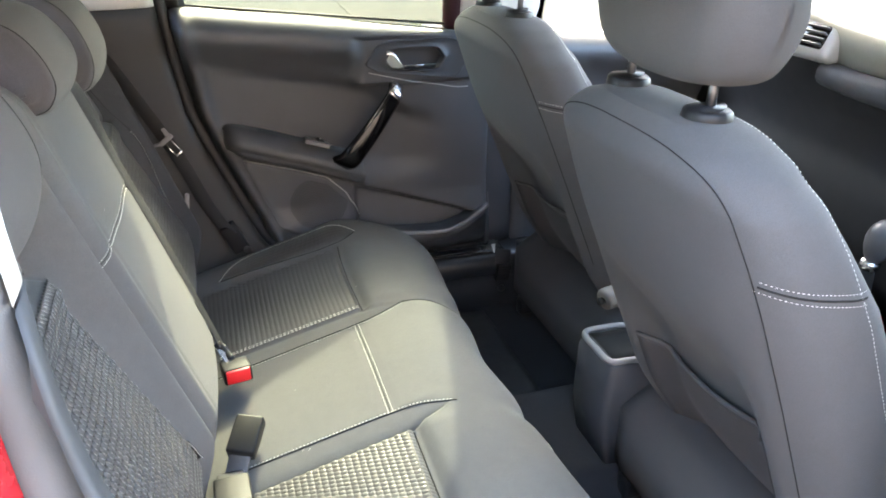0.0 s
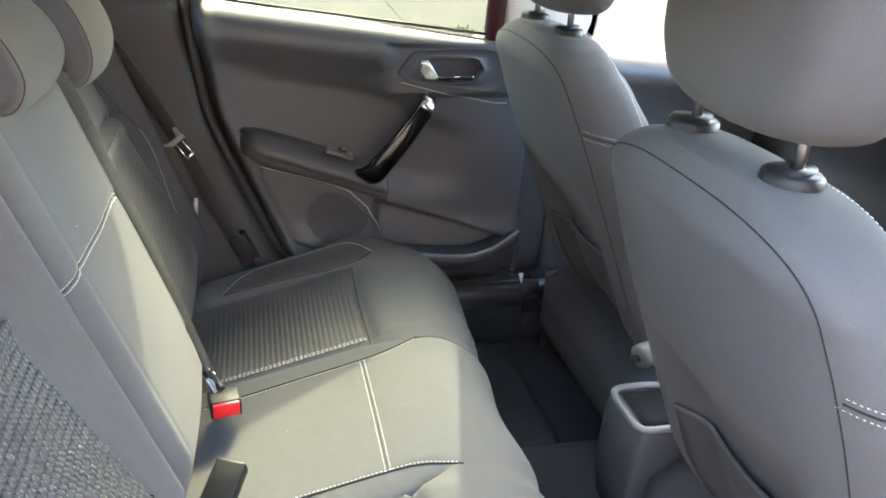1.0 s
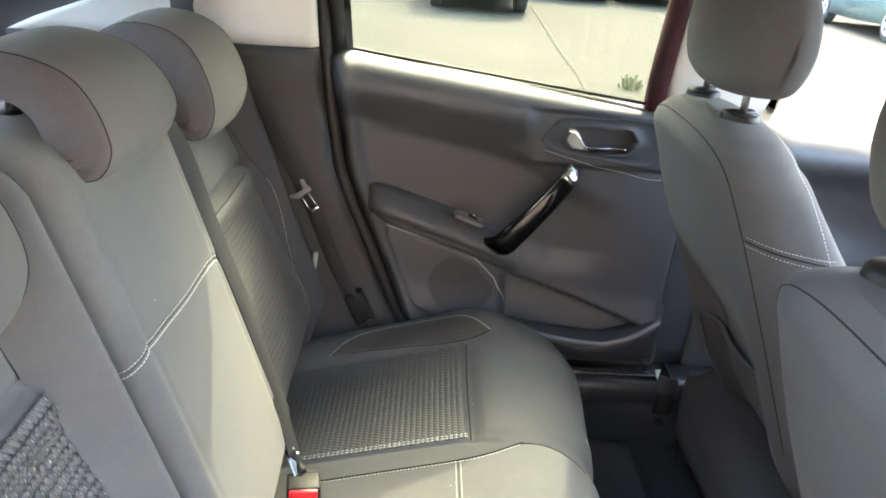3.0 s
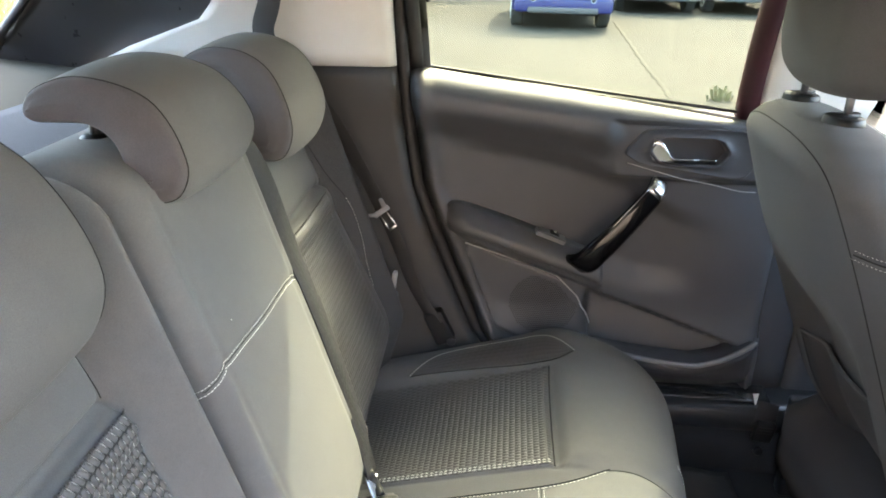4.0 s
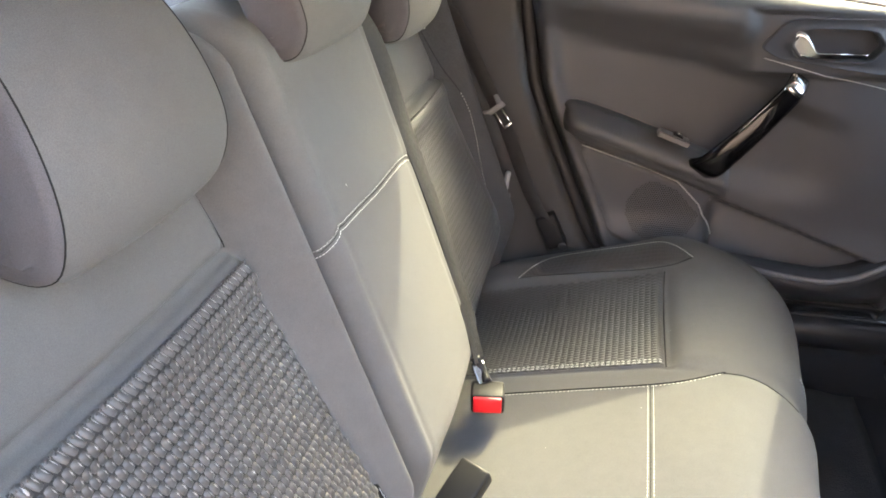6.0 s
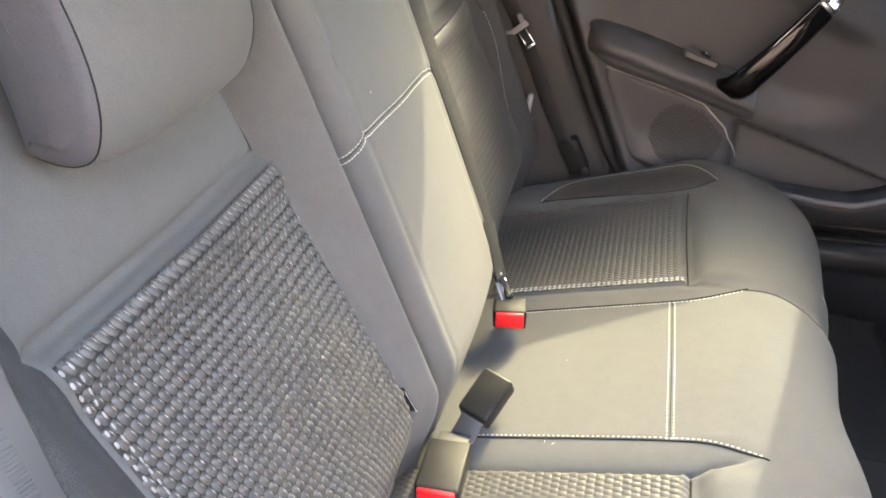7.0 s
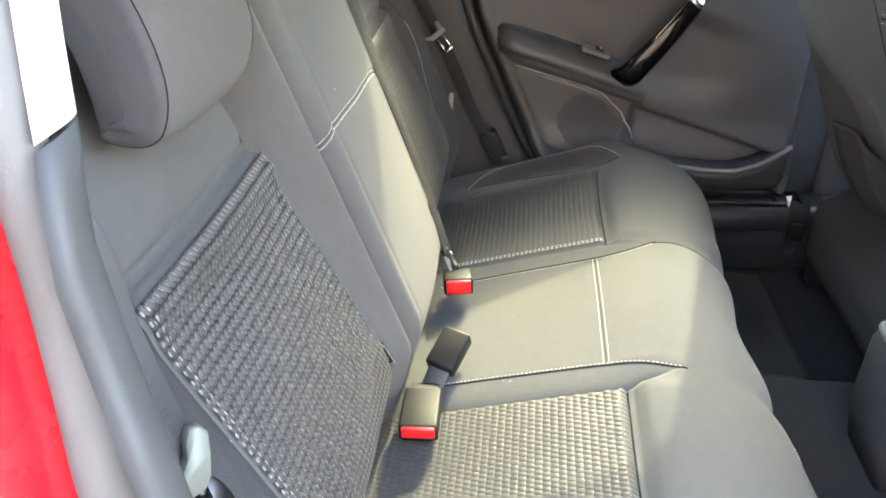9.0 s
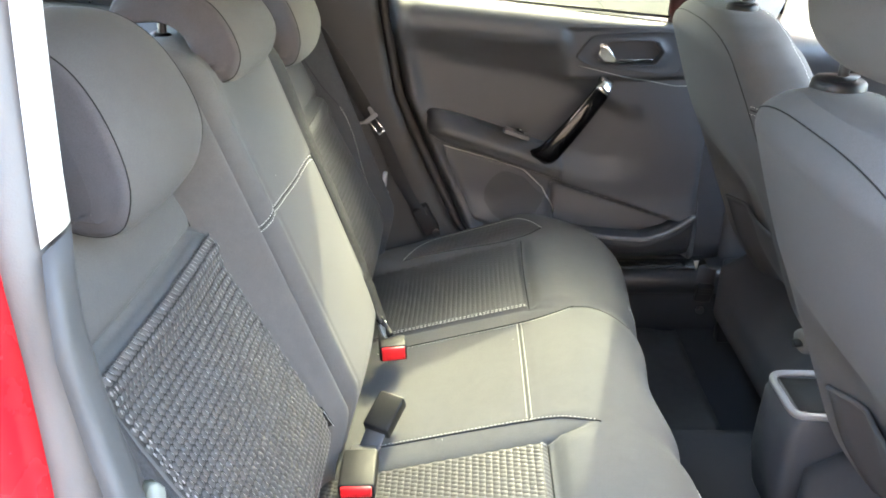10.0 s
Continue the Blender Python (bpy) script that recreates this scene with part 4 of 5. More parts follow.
# ---------------------------------------------------------------- rear bench
def channel(x, a):
    """The rounded side of the raised middle panel, which drops to the outer panel's edge and runs out to a point in front."""
    far = lerp(0.1815, 0.155, clamp((x - 0.02) / 0.075))
    t = clamp((a - 0.129) / max(0.004, far - 0.129))
    fall_off = 1 - math.sqrt(max(0.0, 1 - t * t))
    return (0.35 * t + 0.65 * fall_off) * smooth(far + 0.0035, far, a) * smooth(0.105, 0.03, x)


def bench_relief(x, y):
    """Hollows and ridges of the bench's upholstery."""
    a = abs(y - CY)
    k = -0.010 * bell(a, 0.33, 0.11) * smooth(0.16, 0.02, x)
    k += -0.019 * channel(x, a) * (1.0 if y < CY else 0.2) + 0.004 * bell(a, 0.0, 0.10)
    k += (-0.017 * bell(x, 0.027, 0.006) + 0.006 * bell(x, 0.065, 0.03)) * smooth(0.165, 0.20, a) * smooth(0.455, 0.42, a)
    k += -0.002 * bell(x, 0.0, 0.004) * smooth(0.135, 0.125, a)
    k += 0.006 * bell(a, 0.47, 0.04) * smooth(0.1, 0.0, x) + 0.008 * smooth(0.36, 0.46, a) * smooth(-0.05, 0.08, x) + 0.026 * smooth(0.43, 0.54, a) * smooth(0.17, 0.02, x)
    return k


TOP = [(-0.36, 0.30), (-0.365, 0.40), (-0.36, 0.470), (-0.33, 0.487), (-0.28, 0.500), (-0.2, 0.521), (-0.1, 0.547), (0.0, 0.5725), (0.06, 0.588), (0.11, 0.594), (0.155, 0.588),
       (0.192, 0.571), (0.218, 0.545), (0.235, 0.508), (0.240, 0.46), (0.232, 0.40), (0.218, 0.33), (0.205, 0.272)]
outline = spline([(x, 0, z) for x, z in TOP], 110)
rings = []
ys = [CY + 0.61 * math.copysign(1 - (1 - abs(t)) ** 1.15, t) for t in steps(-1, 1, 171)]
ys = sorted(ys + [CY + s * a for s in (-1, 1) for a in steps(0.1265, 0.1985, 24)])
for y in ys:
    a = abs(y - CY)
    e = clamp((a - 0.375) / 0.237)
    r = (1 - e ** 2.6) ** (1 / 2.6)
    ring = []
    for p in outline:
        w = smooth(0.48, 0.53, p.z) if p.x > 0.1 else smooth(0.46, 0.485, p.z)
        x = -0.04 + (p.x + 0.04 + (-0.018 * bell(a, 0.0, 0.10) - 0.012 * bell(a, 0.17, 0.03) + 0.014 * bell(a, 0.42, 0.12)) * smooth(0.05, 0.2, p.x)) * (0.45 + 0.55 * r)
        z = 0.40 + (p.z - 0.40 + w * bench_relief(p.x, y)) * ((0.5 + 0.5 * r ** 0.55) if p.z > 0.40 else 1.0)
        ring.append(Vector((x, y, z)))
    rings.append(ring)
bench = thing("rear_bench_cushion", (-0.05, CY, 0.27), "charcoal cloth rear bench cushion with woven panels and white stitching", "seat cushion")
bm = loft(rings)
on_bench = fall(bm)
part("cushion", bm, FABRIC, bench)


def seat_line(pts, n=80):
    return [on_bench((p.x, p.y, 1.0), (0, 0, -1)) for p in spline([(x, y, 0) for x, y in pts], n)]


def seam(name, line, parent, r=0.0011, mat=SEAM):
    return part(name, tube([p + n * 0.0002 for p, n in line], r, 5), mat, parent)


for s in (1, -1):
    def panel(u, v, s=s):
        return on_bench((lerp(-0.318, 0.020, v), CY + s * lerp(0.185, 0.452, u), 1.0), (0, 0, -1))
    woven(bench, panel, 36, 35, 0.0012, 0.0008, YARN)
    for k in (0.188, 0.194) if s > 0 else ():
        stitches("stitching", seat_line([(-0.25, CY + s * k), (0.018, CY + s * k)]), bench, pitch=0.0078, length=0.0056, r=0.0009, lift=0.0034)
    seam("seam", seat_line([(0.0225, CY + s * 0.187), (0.0225, CY + s * 0.30), (0.0225, CY + s * 0.450)], 60), bench, 0.0014)
    # pointed inset along the outer bolster
    arc = [(-0.240, 0.480), (-0.205, 0.522), (-0.160, 0.543), (-0.06, 0.550), (0.0, 0.546), (0.034, 0.522), (0.068, 0.484)]
    chord = [(-0.240, 0.480), (-0.20, 0.480), (-0.10, 0.474), (0.0, 0.466), (0.04, 0.468), (0.068, 0.484)]
    stitches("stitching", seat_line([(x, CY + s * (y - 0.002)) for x, y in arc], 90), bench, r=0.0011, pitch=0.0058, length=0.0050, lift=0.0012)
    seam("seam", seat_line([(x, CY + s * (y - 0.004)) for x, y in chord], 60), bench)
    A, C = spline([(x, y, 0) for x, y in arc], 41), spline([(x, y, 0) for x, y in chord], 41)
    def inset(u, v, A=A, C=C, s=s):
        i = min(int(u * 40), 39)
        f = u * 40 - i
        a, c = A[i].lerp(A[i + 1], f), C[i].lerp(C[i + 1], f)
        q = c.lerp(a, 0.04 + 0.9 * v)
        return on_bench((q.x, CY + s * (q.y - 0.004), 1.0), (0, 0, -1))
    woven(bench, inset, 44, 6, 0.0004, 0.0007, YARN)
    # seam from the middle panel out over the front bolster
    if s > 0:
        seam("seam", seat_line([(0.097, CY + s * 0.157), (0.135, CY + s * 0.158), (0.17, CY + s * 0.150), (0.20, CY + s * 0.136)], 60), bench, 0.0007)
# middle panel
for s in (1, -1):
    stitches("stitching", seat_line([(-0.26, CY + s * 0.128), (-0.1, CY + s * 0.130), (0.0, CY + s * 0.132), (0.05, CY + s * 0.138), (0.097, CY + s * 0.156)], 120), bench, r=0.0006)
    seam("seam", seat_line([(-0.26, CY + s * 0.1315), (-0.1, CY + s * 0.1335), (0.0, CY + s * 0.1355), (0.05, CY + s * 0.1415), (0.10, CY + s * 0.16)], 120), bench)
for x in (-0.0038, 0.0038):
    stitches("stitching", seat_line([(x, CY - 0.132), (x, CY), (x, CY + 0.132)], 80), bench, r=0.0005, pitch=0.0055)
seam("seam", seat_line([(0.0, CY - 0.132), (0.0, CY + 0.132)], 60), bench, 0.0006)
for s in (1, -1):
    for dx in (0, 0.006):
        line = [on_bench((0.9, CY + s * (0.24 + dx), z), (-1, 0, 0)) for z in steps(0.54, 0.40, 40)]
        stitches("stitching", line, bench, r=0.0007)


# ---------------------------------------------------------------- rear backrests
def back_base(z):
    return -0.288 - 0.455 * (z - 0.632) if z > 0.64 else -0.2916 - 0.03 * smooth(0.64, 0.48, z) + 0.455 * 0.02 * smooth(0.64, 0.60, z)


def back_proud(z):
    return -0.266 - 0.325 * (z - 0.631) if z > 0.62 else -0.2624 - 0.03 * smooth(0.62, 0.48, z)


def outer_back(z, a, drop=0.0):
    """Front face of an outer backrest; a: distance from the car's middle."""
    b, p = back_base(z), back_proud(z)
    d = p - b
    ramp = clamp((0.2015 - a) / 0.030)
    x = b + d * (0.75 * ramp + 0.25 * smooth(0.0, 1.0, ramp)) + 0.9 * d * smooth(0.50, 0.56, a)
    x += 0.004 * bell(a, 0.35, 0.1)
    zp = z + drop                                # the panel's top edge may sit lower
    x += (-0.021 * math.exp(-max(0.0, zp - 0.919) / 0.0085) * smooth(0.9150, 0.919, zp) + 0.010 * bell(zp, 0.901, 0.018)) * smooth(0.200, 0.212, a) * smooth(0.525, 0.49, a)
    x -= (0.005 + 0.004 * smooth(0.900, 0.915, zp)) * bell(a, 0.2045, 0.0042)
    x -= 0.055 * (1 - math.sqrt(max(0.0, 1 - clamp((0.176 - a) / 0.0255) ** 2)))
    x -= 0.075 * (1 - math.sqrt(max(0.0, 1 - clamp((a - 0.545) / 0.065) ** 2)))
    return x


def middle_back(z, y):
    a = abs(y - 0.0125)
    x = back_proud(z) + 0.006 * bell(a, 0, 0.1) + 0.004
    x -= 0.050 * (1 - math.sqrt(max(0.0, 1 - clamp((a - 0.117) / 0.028) ** 2))) + 0.0018 * bell(a, 0.112, 0.004)
    x -= 0.003 * bell(z, seam_z(y), 0.006)
    return x


def seam_z(y):
    return table([(-0.131, 0.882), (-0.12, 0.894), (-0.11, 0.901), (-0.10, 0.9045), (-0.05, 0.905), (0.0, 0.904), (0.05, 0.9035), (0.1, 0.901), (0.13, 0.896), (0.156, 0.882)], y)


def back_ring(f, y, top, low=0.45):
    zs = steps(low, 0.872, 40) + steps(0.876, 0.955, 34) + steps(0.962, top - 0.045, 14)
    ring = [Vector((f(z), y, z)) for z in zs]
    x0, z0 = ring[-1].x, ring[-1].z
    xr = back_base(top) - 0.036
    for t in steps(0, 1, 15)[1:]:
        a = t * math.pi
        ring.append(Vector((lerp(x0, xr, (1 - math.cos(a)) / 2) - 0.012 * math.sin(a / 2), y, z0 + 0.045 * math.sin(a))))
    ring += [Vector((back_base(z) - 0.048, y, z)) for z in steps(top - 0.07, low, 10)]
    return ring


def headrest(parent, yc, half, low, high=1.186, dx=0.0, reach=1.0):
    """A comma-shaped rear headrest that hooks over the backrest."""
    L = high - low
    back = -0.429
    prof = [(-0.424, low + 0.004), (-0.396, low), (-0.376, low + 0.075 * L), (-0.366, low + 0.30 * L), (-0.376, low + 0.58 * L), (-0.398, low + 0.83 * L), (-0.430, high - 0.006), (-0.470, high), (-0.510, high - 0.006), (-0.536, high - 0.018),
            (-0.543, high - 0.036), (-0.528, high - 0.046), (-0.500, high - 0.046), (-0.458, high - 0.047), (back - 0.006, high - 0.50 * L), (back + 0.003, low + 0.3 * L), (back + 0.004, low + 0.09 * L)]
    P = spline([(x if x > -0.47 else -0.47 + (x + 0.47) * reach, 0, z) for x, z in prof], 72, True)
    out = []
    for i, p in enumerate(P):
        d = (P[(i + 1) % 72] - P[i - 1]).normalized()
        out.append(Vector((-d.z, 0, d.x)))
    if sum(n.dot(p - Vector((-0.45, 0, high - 0.02))) for p, n in zip(P, out)) < 0:
        out = [-n for n in out]
    def ring(t, inset):
        r = []
        for p, n in zip(P, out):
            q = p - n * inset
            up = clamp((q.z - low - 0.05) / (high - low - 0.05))
            y = half * t * (1 - 0.16 * up ** 1.2)
            e = clamp((abs(t) * half - half + 0.026) / 0.026)
            z = q.z + 0.012 * (1 - math.sqrt(1 - e * e)) * smooth(low + 0.06, low, q.z)
            z -= 0.010 * t * t * smooth(low + 0.3 * L, high, q.z)
            r.append(Vector((q.x - 0.010 * t * t + dx, yc + y, z)))
        return r
    soft = 0.008
    rings = [ring(s, i) for s, i in [(-1, soft), (-0.997, soft * 0.62), (-0.985, soft * 0.33), (-0.965, soft * 0.14), (-0.935, soft * 0.03)] + [(t, 0.0) for t in steps(-0.90, 0.90, 29)] + [(0.935, soft * 0.03), (0.965, soft * 0.14), (0.985, soft * 0.33), (0.997, soft * 0.62), (1, soft)]]
    # gently domed side panels that close on the middle line of the comma
    def at(r, v):
        i = int(v)
        return r[i % 72].lerp(r[(i + 1) % 72], v - i)
    def shut(r, k, d):
        done = []
        for i, p in enumerate(r):
            j = i if i >= 5 else i + 72
            f = (42 - j) / 37 if j <= 42 else (j - 42) / 35
            q = p.lerp((at(r, 42 - 37 * f) + at(r, 42 + 35 * f)) / 2, k)
            done.append(q + Vector((0, d, 0)))
        return done
    first, last = rings[0], rings[-1]
    rings = [shut(first, 1.0, -0.003), shut(first, 0.6, -0.0025), shut(first, 0.25, -0.0014)] + rings + [shut(last, 0.25, 0.0014), shut(last, 0.6, 0.0025), shut(last, 1.0, 0.003)]
    h = part("headrest", loft(rings[7:-7], False), FABRIC, parent, "padded charcoal cloth headrest")
    # mauve side cloth, its tone also darkened for shade on the sides
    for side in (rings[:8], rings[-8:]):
        part("side_panel", loft(side, False), FABRIC_CHEEK_SHADE, h, "mauve grey side cloth, darkened for side shade")
    for i in (7, len(rings) - 8):
        part("piping", tube([p + Vector((0.0002, 0, 0)) for p in rings[i]] + rings[i][:1], 0.0006, 6, False), SEAM, h)
    for o in (-0.055, 0.055):
        part("post", tube([(-0.480, yc + o * min(1, half / 0.1), high - 0.03), (-0.486, yc + o * min(1, half / 0.1), 1.095)], 0.0055, 10), STEEL, h)
        part("post_guide", tube([(-0.4845, yc + o * min(1, half / 0.1), 1.1250), (-0.4848, yc + o * min(1, half / 0.1), 1.1205), (-0.487, yc + o * min(1, half / 0.1), 1.09)], [0.009, 0.0145, 0.0145], 14), BUCKLE, h)
    return h


def side_back(s, owner):
    """An outer backrest with its woven panel; s: 1 on the left, -1 on the right."""
    low = 0.024 if s > 0 else 0.0
    edge = 0.480 if s > 0 else 0.502            # outer edge of the woven panel
    across = steps(0.1515, 0.218, 32) + steps(0.222, 0.506, 44) + steps(0.512, 0.61, 20)
    rings = []
    for a in across:
        top = 1.118 - 0.035 * (1 - math.sqrt(1 - clamp((a - 0.50) / 0.112) ** 2)) - 0.012 * (1 - math.sqrt(1 - clamp((0.172 - a) / 0.021) ** 2))
        rings.append(back_ring(lambda z: outer_back(z, a, low), CY + s * a, top))
    whole = loft(rings)
    drop = fall(whole)
    whole.free()
    part("cushion", loft(rings[:76]), FABRIC, owner)
    part("side_bolster", loft([[p + Vector((0, 0.0002 * s, 0)) for p in rings[75]]] + rings[76:]), FABRIC_SIDE, owner, "dark coarse cloth side bolster")
    def S(u, v):
        return drop((0.2, CY + s * lerp(0.2085, edge, u), lerp(0.56, 0.9142 - low, v)), (-1, 0, -0.0))
    # near ground carries the gap shade as colour; far ground is plain yarn
    woven(owner, S, 38, 34, 0.0012, 0.0023 if s < 0 else 0.0008, WEAVE_GAP if s < 0 else YARN)
    fringe = bmesh.new()
    for k in range(76):
        p, n = S((k + 0.5) / 76, 0.99)
        tube([p + n * 0.001, p + n * 0.0030 + Vector((0, 0, 0.0015)), p + n * 0.0022 + Vector((0, 0, 0.0045))], [0.0013, 0.0011, 0.0004], 5, True, fringe)
    part("yarn_fringe", fringe, YARN, owner, "fringe of short yarn loops above the woven panel", kind="stuff")
    # pale yarn along the near panel's outer edge, its glints put into the colour
    if s < 0:
        for k, r in ((0.5010, 0.0013), (0.4935, 0.0009)):
            stitches("stitching", [drop((0.2, CY + s * k, z), (-1, 0, 0)) for z in steps(0.57, 0.912, 60)], owner, YARN_GLINT, pitch=0.0105, length=0.0062, r=r, lift=0.0040)
    arc = spline([(0, 0.52, 1.04), (0, 0.512, 0.99), (0, 0.518, 0.92), (0, 0.532, 0.85), (0, 0.527, 0.78), (0, 0.507, 0.70)], 90)
    if s > 0:
        stitches("stitching", [drop((0.2, CY + s * p.y, p.z), (-1, 0, 0)) for p in arc[50:]], owner, r=0.0007)
    shoulder = arc[2:22] if s > 0 else spline([(0, 0.470, 1.036), (0, 0.485, 1.026), (0, 0.510, 1.015), (0, 0.535, 1.002), (0, 0.550, 0.985)], 40)
    for o in (0, 0.006):
        stitches("stitching", [drop((0.2, CY + s * (p.y + o), p.z), (-1, 0, 0)) for p in shoulder], owner, r=0.0008)
    if s > 0:
        seam("seam", [drop((0.2, CY + s * p.y, p.z), (-1, 0, 0)) for p in arc], owner, 0.0007)
    for k in (0.2035,):
        seam("seam", [drop((0.2, CY + s * k, z), (-1, 0, 0)) for z in steps(0.922 - low, 1.09, 50)], owner, 0.0006)
    # cloth label in the side seam
    p, n = drop((0.2, CY + s * 0.2065, 0.632), (-1, 0, 0))
    part("fabric_label", block((0.008, 0.0014, 0.034), pose(p.x + 0.004, p.y - 0.003 * s, p.z, 0, -24, 0), 0.0005, 1), SEAM, owner, "small black cloth label with a white edge")
    part("label_edge", block((0.0005, 0.0018, 0.030), pose(p.x + 0.0082, p.y - 0.003 * s, p.z - 0.0015, 0, -24, 0)), WHITE, owner)
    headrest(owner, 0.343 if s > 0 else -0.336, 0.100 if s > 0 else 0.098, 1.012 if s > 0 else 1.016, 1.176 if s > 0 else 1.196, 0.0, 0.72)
    return drop


near_back = thing("split_seat_back", (-0.3, -0.36, 0.45), "charcoal cloth single rear backrest with a coarse woven panel", "seat backrest", "rear backrests")
on_near = side_back(-1, near_back)
far_back = thing("split_seat_back", (-0.3, 0.2, 0.45), "wide charcoal cloth rear backrest with a raised middle section", "seat backrest", "rear backrests")
on_far = side_back(1, far_back)
rings = []
for y in steps(-0.1325, 0.1575, 72):
    a = abs(y - 0.0125)
    top = 1.122 - 0.016 * (1 - math.sqrt(max(0, 1 - clamp((a - 0.12) / 0.032) ** 2)))
    rings.append(back_ring(lambda z: middle_back(z, y), y, top))
bm = loft(rings)
on_mid = fall(bm)
mid_part = part("middle_section", bm, FABRIC, far_back, "raised middle backrest section")
for o in (-0.0034, 0.0034):
    stitches("stitching", [on_mid((0.2, y, seam_z(y) + o), (-1, 0, 0)) for y in steps(-0.129, 0.154, 90)], mid_part, r=0.00045, pitch=0.0042, length=0.0038)
seam("seam", [on_mid((0.2, y, seam_z(y)), (-1, 0, 0)) for y in steps(-0.130, 0.155, 60)], mid_part, 0.0005)
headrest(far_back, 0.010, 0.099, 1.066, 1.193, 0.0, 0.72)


# ---------------------------------------------------------------- belts and buckles
def buckle(name, top, way, face, label, size=(0.034, 0.062, 0.020), open_red=True, stalk=None, tall=0.62):
    """A belt buckle; top: its button end, way: towards that end, face: its upper side."""
    ob = thing(name, Vector(top) - Vector(way).normalized() * size[1], label, "belt buckle", "rear belt buckles")
    d = Vector(way).normalized()
    n = Vector(face)
    n = (n - d * n.dot(d)).normalized()
    w = d.cross(n)
    m = Matrix((w, d, n)).transposed().to_4x4()
    m.translation = Vector(top) - d * size[1] / 2
    b = block(size, m, 0.0045, 3)
    part("housing", b, BUCKLE, ob)
    if open_red:
        part("release_button", block((size[0] * 0.84, 0.010, size[2] * tall), m @ pose(0, size[1] / 2 - 0.0012, size[2] * (0.43 - tall / 2)), 0.002, 2), RED, ob, "red release button")
        if tall < 0.7:
            part("slot", block((size[0] * 0.80, 0.006, size[2] * 0.22), m @ pose(0, size[1] / 2 - 0.0015, -size[2] * 0.32), 0.001, 1), GLOSS, ob)
    base = Vector(top) - d * (size[1] - 0.004)
    foot = base - d * 0.035 - n * 0.010
    part("strap", ribbon(spline(stalk or [base, base.lerp(foot, 0.5), foot], 10), w, size[0] * 0.75, 0.004), WEBBING, ob)
    return ob


buckle("belt_buckle", (-0.222, 0.062, 0.560), (0.16, -0.93, 0.06), (0.05, -0.28, 0.95), "black belt buckle with a red button, belt plugged in", (0.048, 0.040, 0.030), tall=0.80)
buckle("belt_buckle", (-0.210, -0.062, 0.564), (0.36, 0.82, 0.36), (-0.10, -0.42, 0.90), "black belt buckle leaning over the middle seat", (0.044, 0.064, 0.026), False)
buckle("belt_buckle", (-0.246, -0.243, 0.540), (0.04, -0.99, 0.03), (0.0, -0.10, 1.0), "black belt buckle with a red button lying on the bench", (0.052, 0.078, 0.026))


def belt(name, label, pts, across, width, at, mat=WEBBING):
    ob = thing(name, at, label, "seat belt", "rear seat belts")
    part("webbing", ribbon(spline(pts, 60), across, width, 0.0016), mat, ob)
    return ob


# middle belt over the edge of the raised section down to its buckle
# dark webbing here stands in for shade on the belt
mb = belt("seat_belt", "middle seat belt running down the backrest to its buckle, darkened for shade",
          [(-0.47, 0.128, 1.118), (-0.425, 0.132, 1.085), (-0.396, 0.142, 1.040), (-0.362, 0.158, 0.935), (-0.317, 0.162, 0.80), (-0.278, 0.150, 0.68), (-0.245, 0.117, 0.592)], [Vector((0.45, 0.85, 0.1)).lerp(Vector((0.11, 0.94, -0.34)), smooth(18, 34, i)) for i in range(60)], 0.044, (-0.25, 0.115, 0.50), WEBBING_DARK)
part("tongue", ribbon(spline([(-0.247, 0.115, 0.592), (-0.235, 0.100, 0.575), (-0.229, 0.092, 0.567)], 10), (0.5, 0.8, 0.2), 0.020, 0.003), CHROME, mb, "bright steel belt tongue")
part("tongue_grip", tube(spline([(-0.252, 0.118, 0.598), (-0.240, 0.112, 0.580), (-0.230, 0.098, 0.572)], 8), 0.0075, 8), BUCKLE, mb)

# belt of the far seat, hanging free with its tongue
fb = belt("seat_belt", "dark grey seat belt hanging along the far pillar", [(-0.490, 0.580, 1.27), (-0.506, 0.584, 1.20), (-0.520, 0.586, 1.147), (-0.490, 0.584, 1.09), (-0.435, 0.582, 1.045), (-0.392, 0.580, 0.99), (-0.329, 0.578, 0.872), (-0.285, 0.578, 0.78), (-0.245, 0.585, 0.67), (-0.205, 0.60, 0.585)], [Vector((0.95, -0.05, 0.1)).lerp(Vector((0.8, -0.55, 0.2)), smooth(12, 28, i)) for i in range(60)], 0.040, (-0.2, 0.60, 0.55), WEBBING_MID)
def tongue(owner, m, mat):
    """A free belt tongue: a flared grip over a steel loop."""
    plate = part("tongue", block((0.034, 0.006, 0.011), m, 0.002, 2), mat, owner, "grey belt tongue")
    part("grip_wing", block((0.011, 0.006, 0.020), m @ pose(0.011, 0, 0.012, 0, 12, 0), 0.0025, 2), mat, plate)
    part("grip_wing", block((0.007, 0.006, 0.016), m @ pose(-0.019, 0, 0.003, 0, -58, 0), 0.0025, 2), mat, plate)
    part("tongue_arm", block((0.0035, 0.0026, 0.032), m @ pose(0.0075, 0, -0.022), 0.001, 1), CHROME, plate)
    part("tongue_arm", block((0.0035, 0.0026, 0.032), m @ pose(-0.0075, 0, -0.022), 0.001, 1), CHROME, plate)
    part("tongue_tip", block((0.0185, 0.0026, 0.006), m @ pose(0, 0, -0.038), 0.001, 1), CHROME, plate)
    return plate
tongue(fb, pose(-0.308, 0.566, 0.832, -12, -36, 8), PALE_LIP)
an = thing("belt_anchor", (-0.18, 0.612, 0.53), "black plastic belt anchor beside the far seat", "belt anchor")
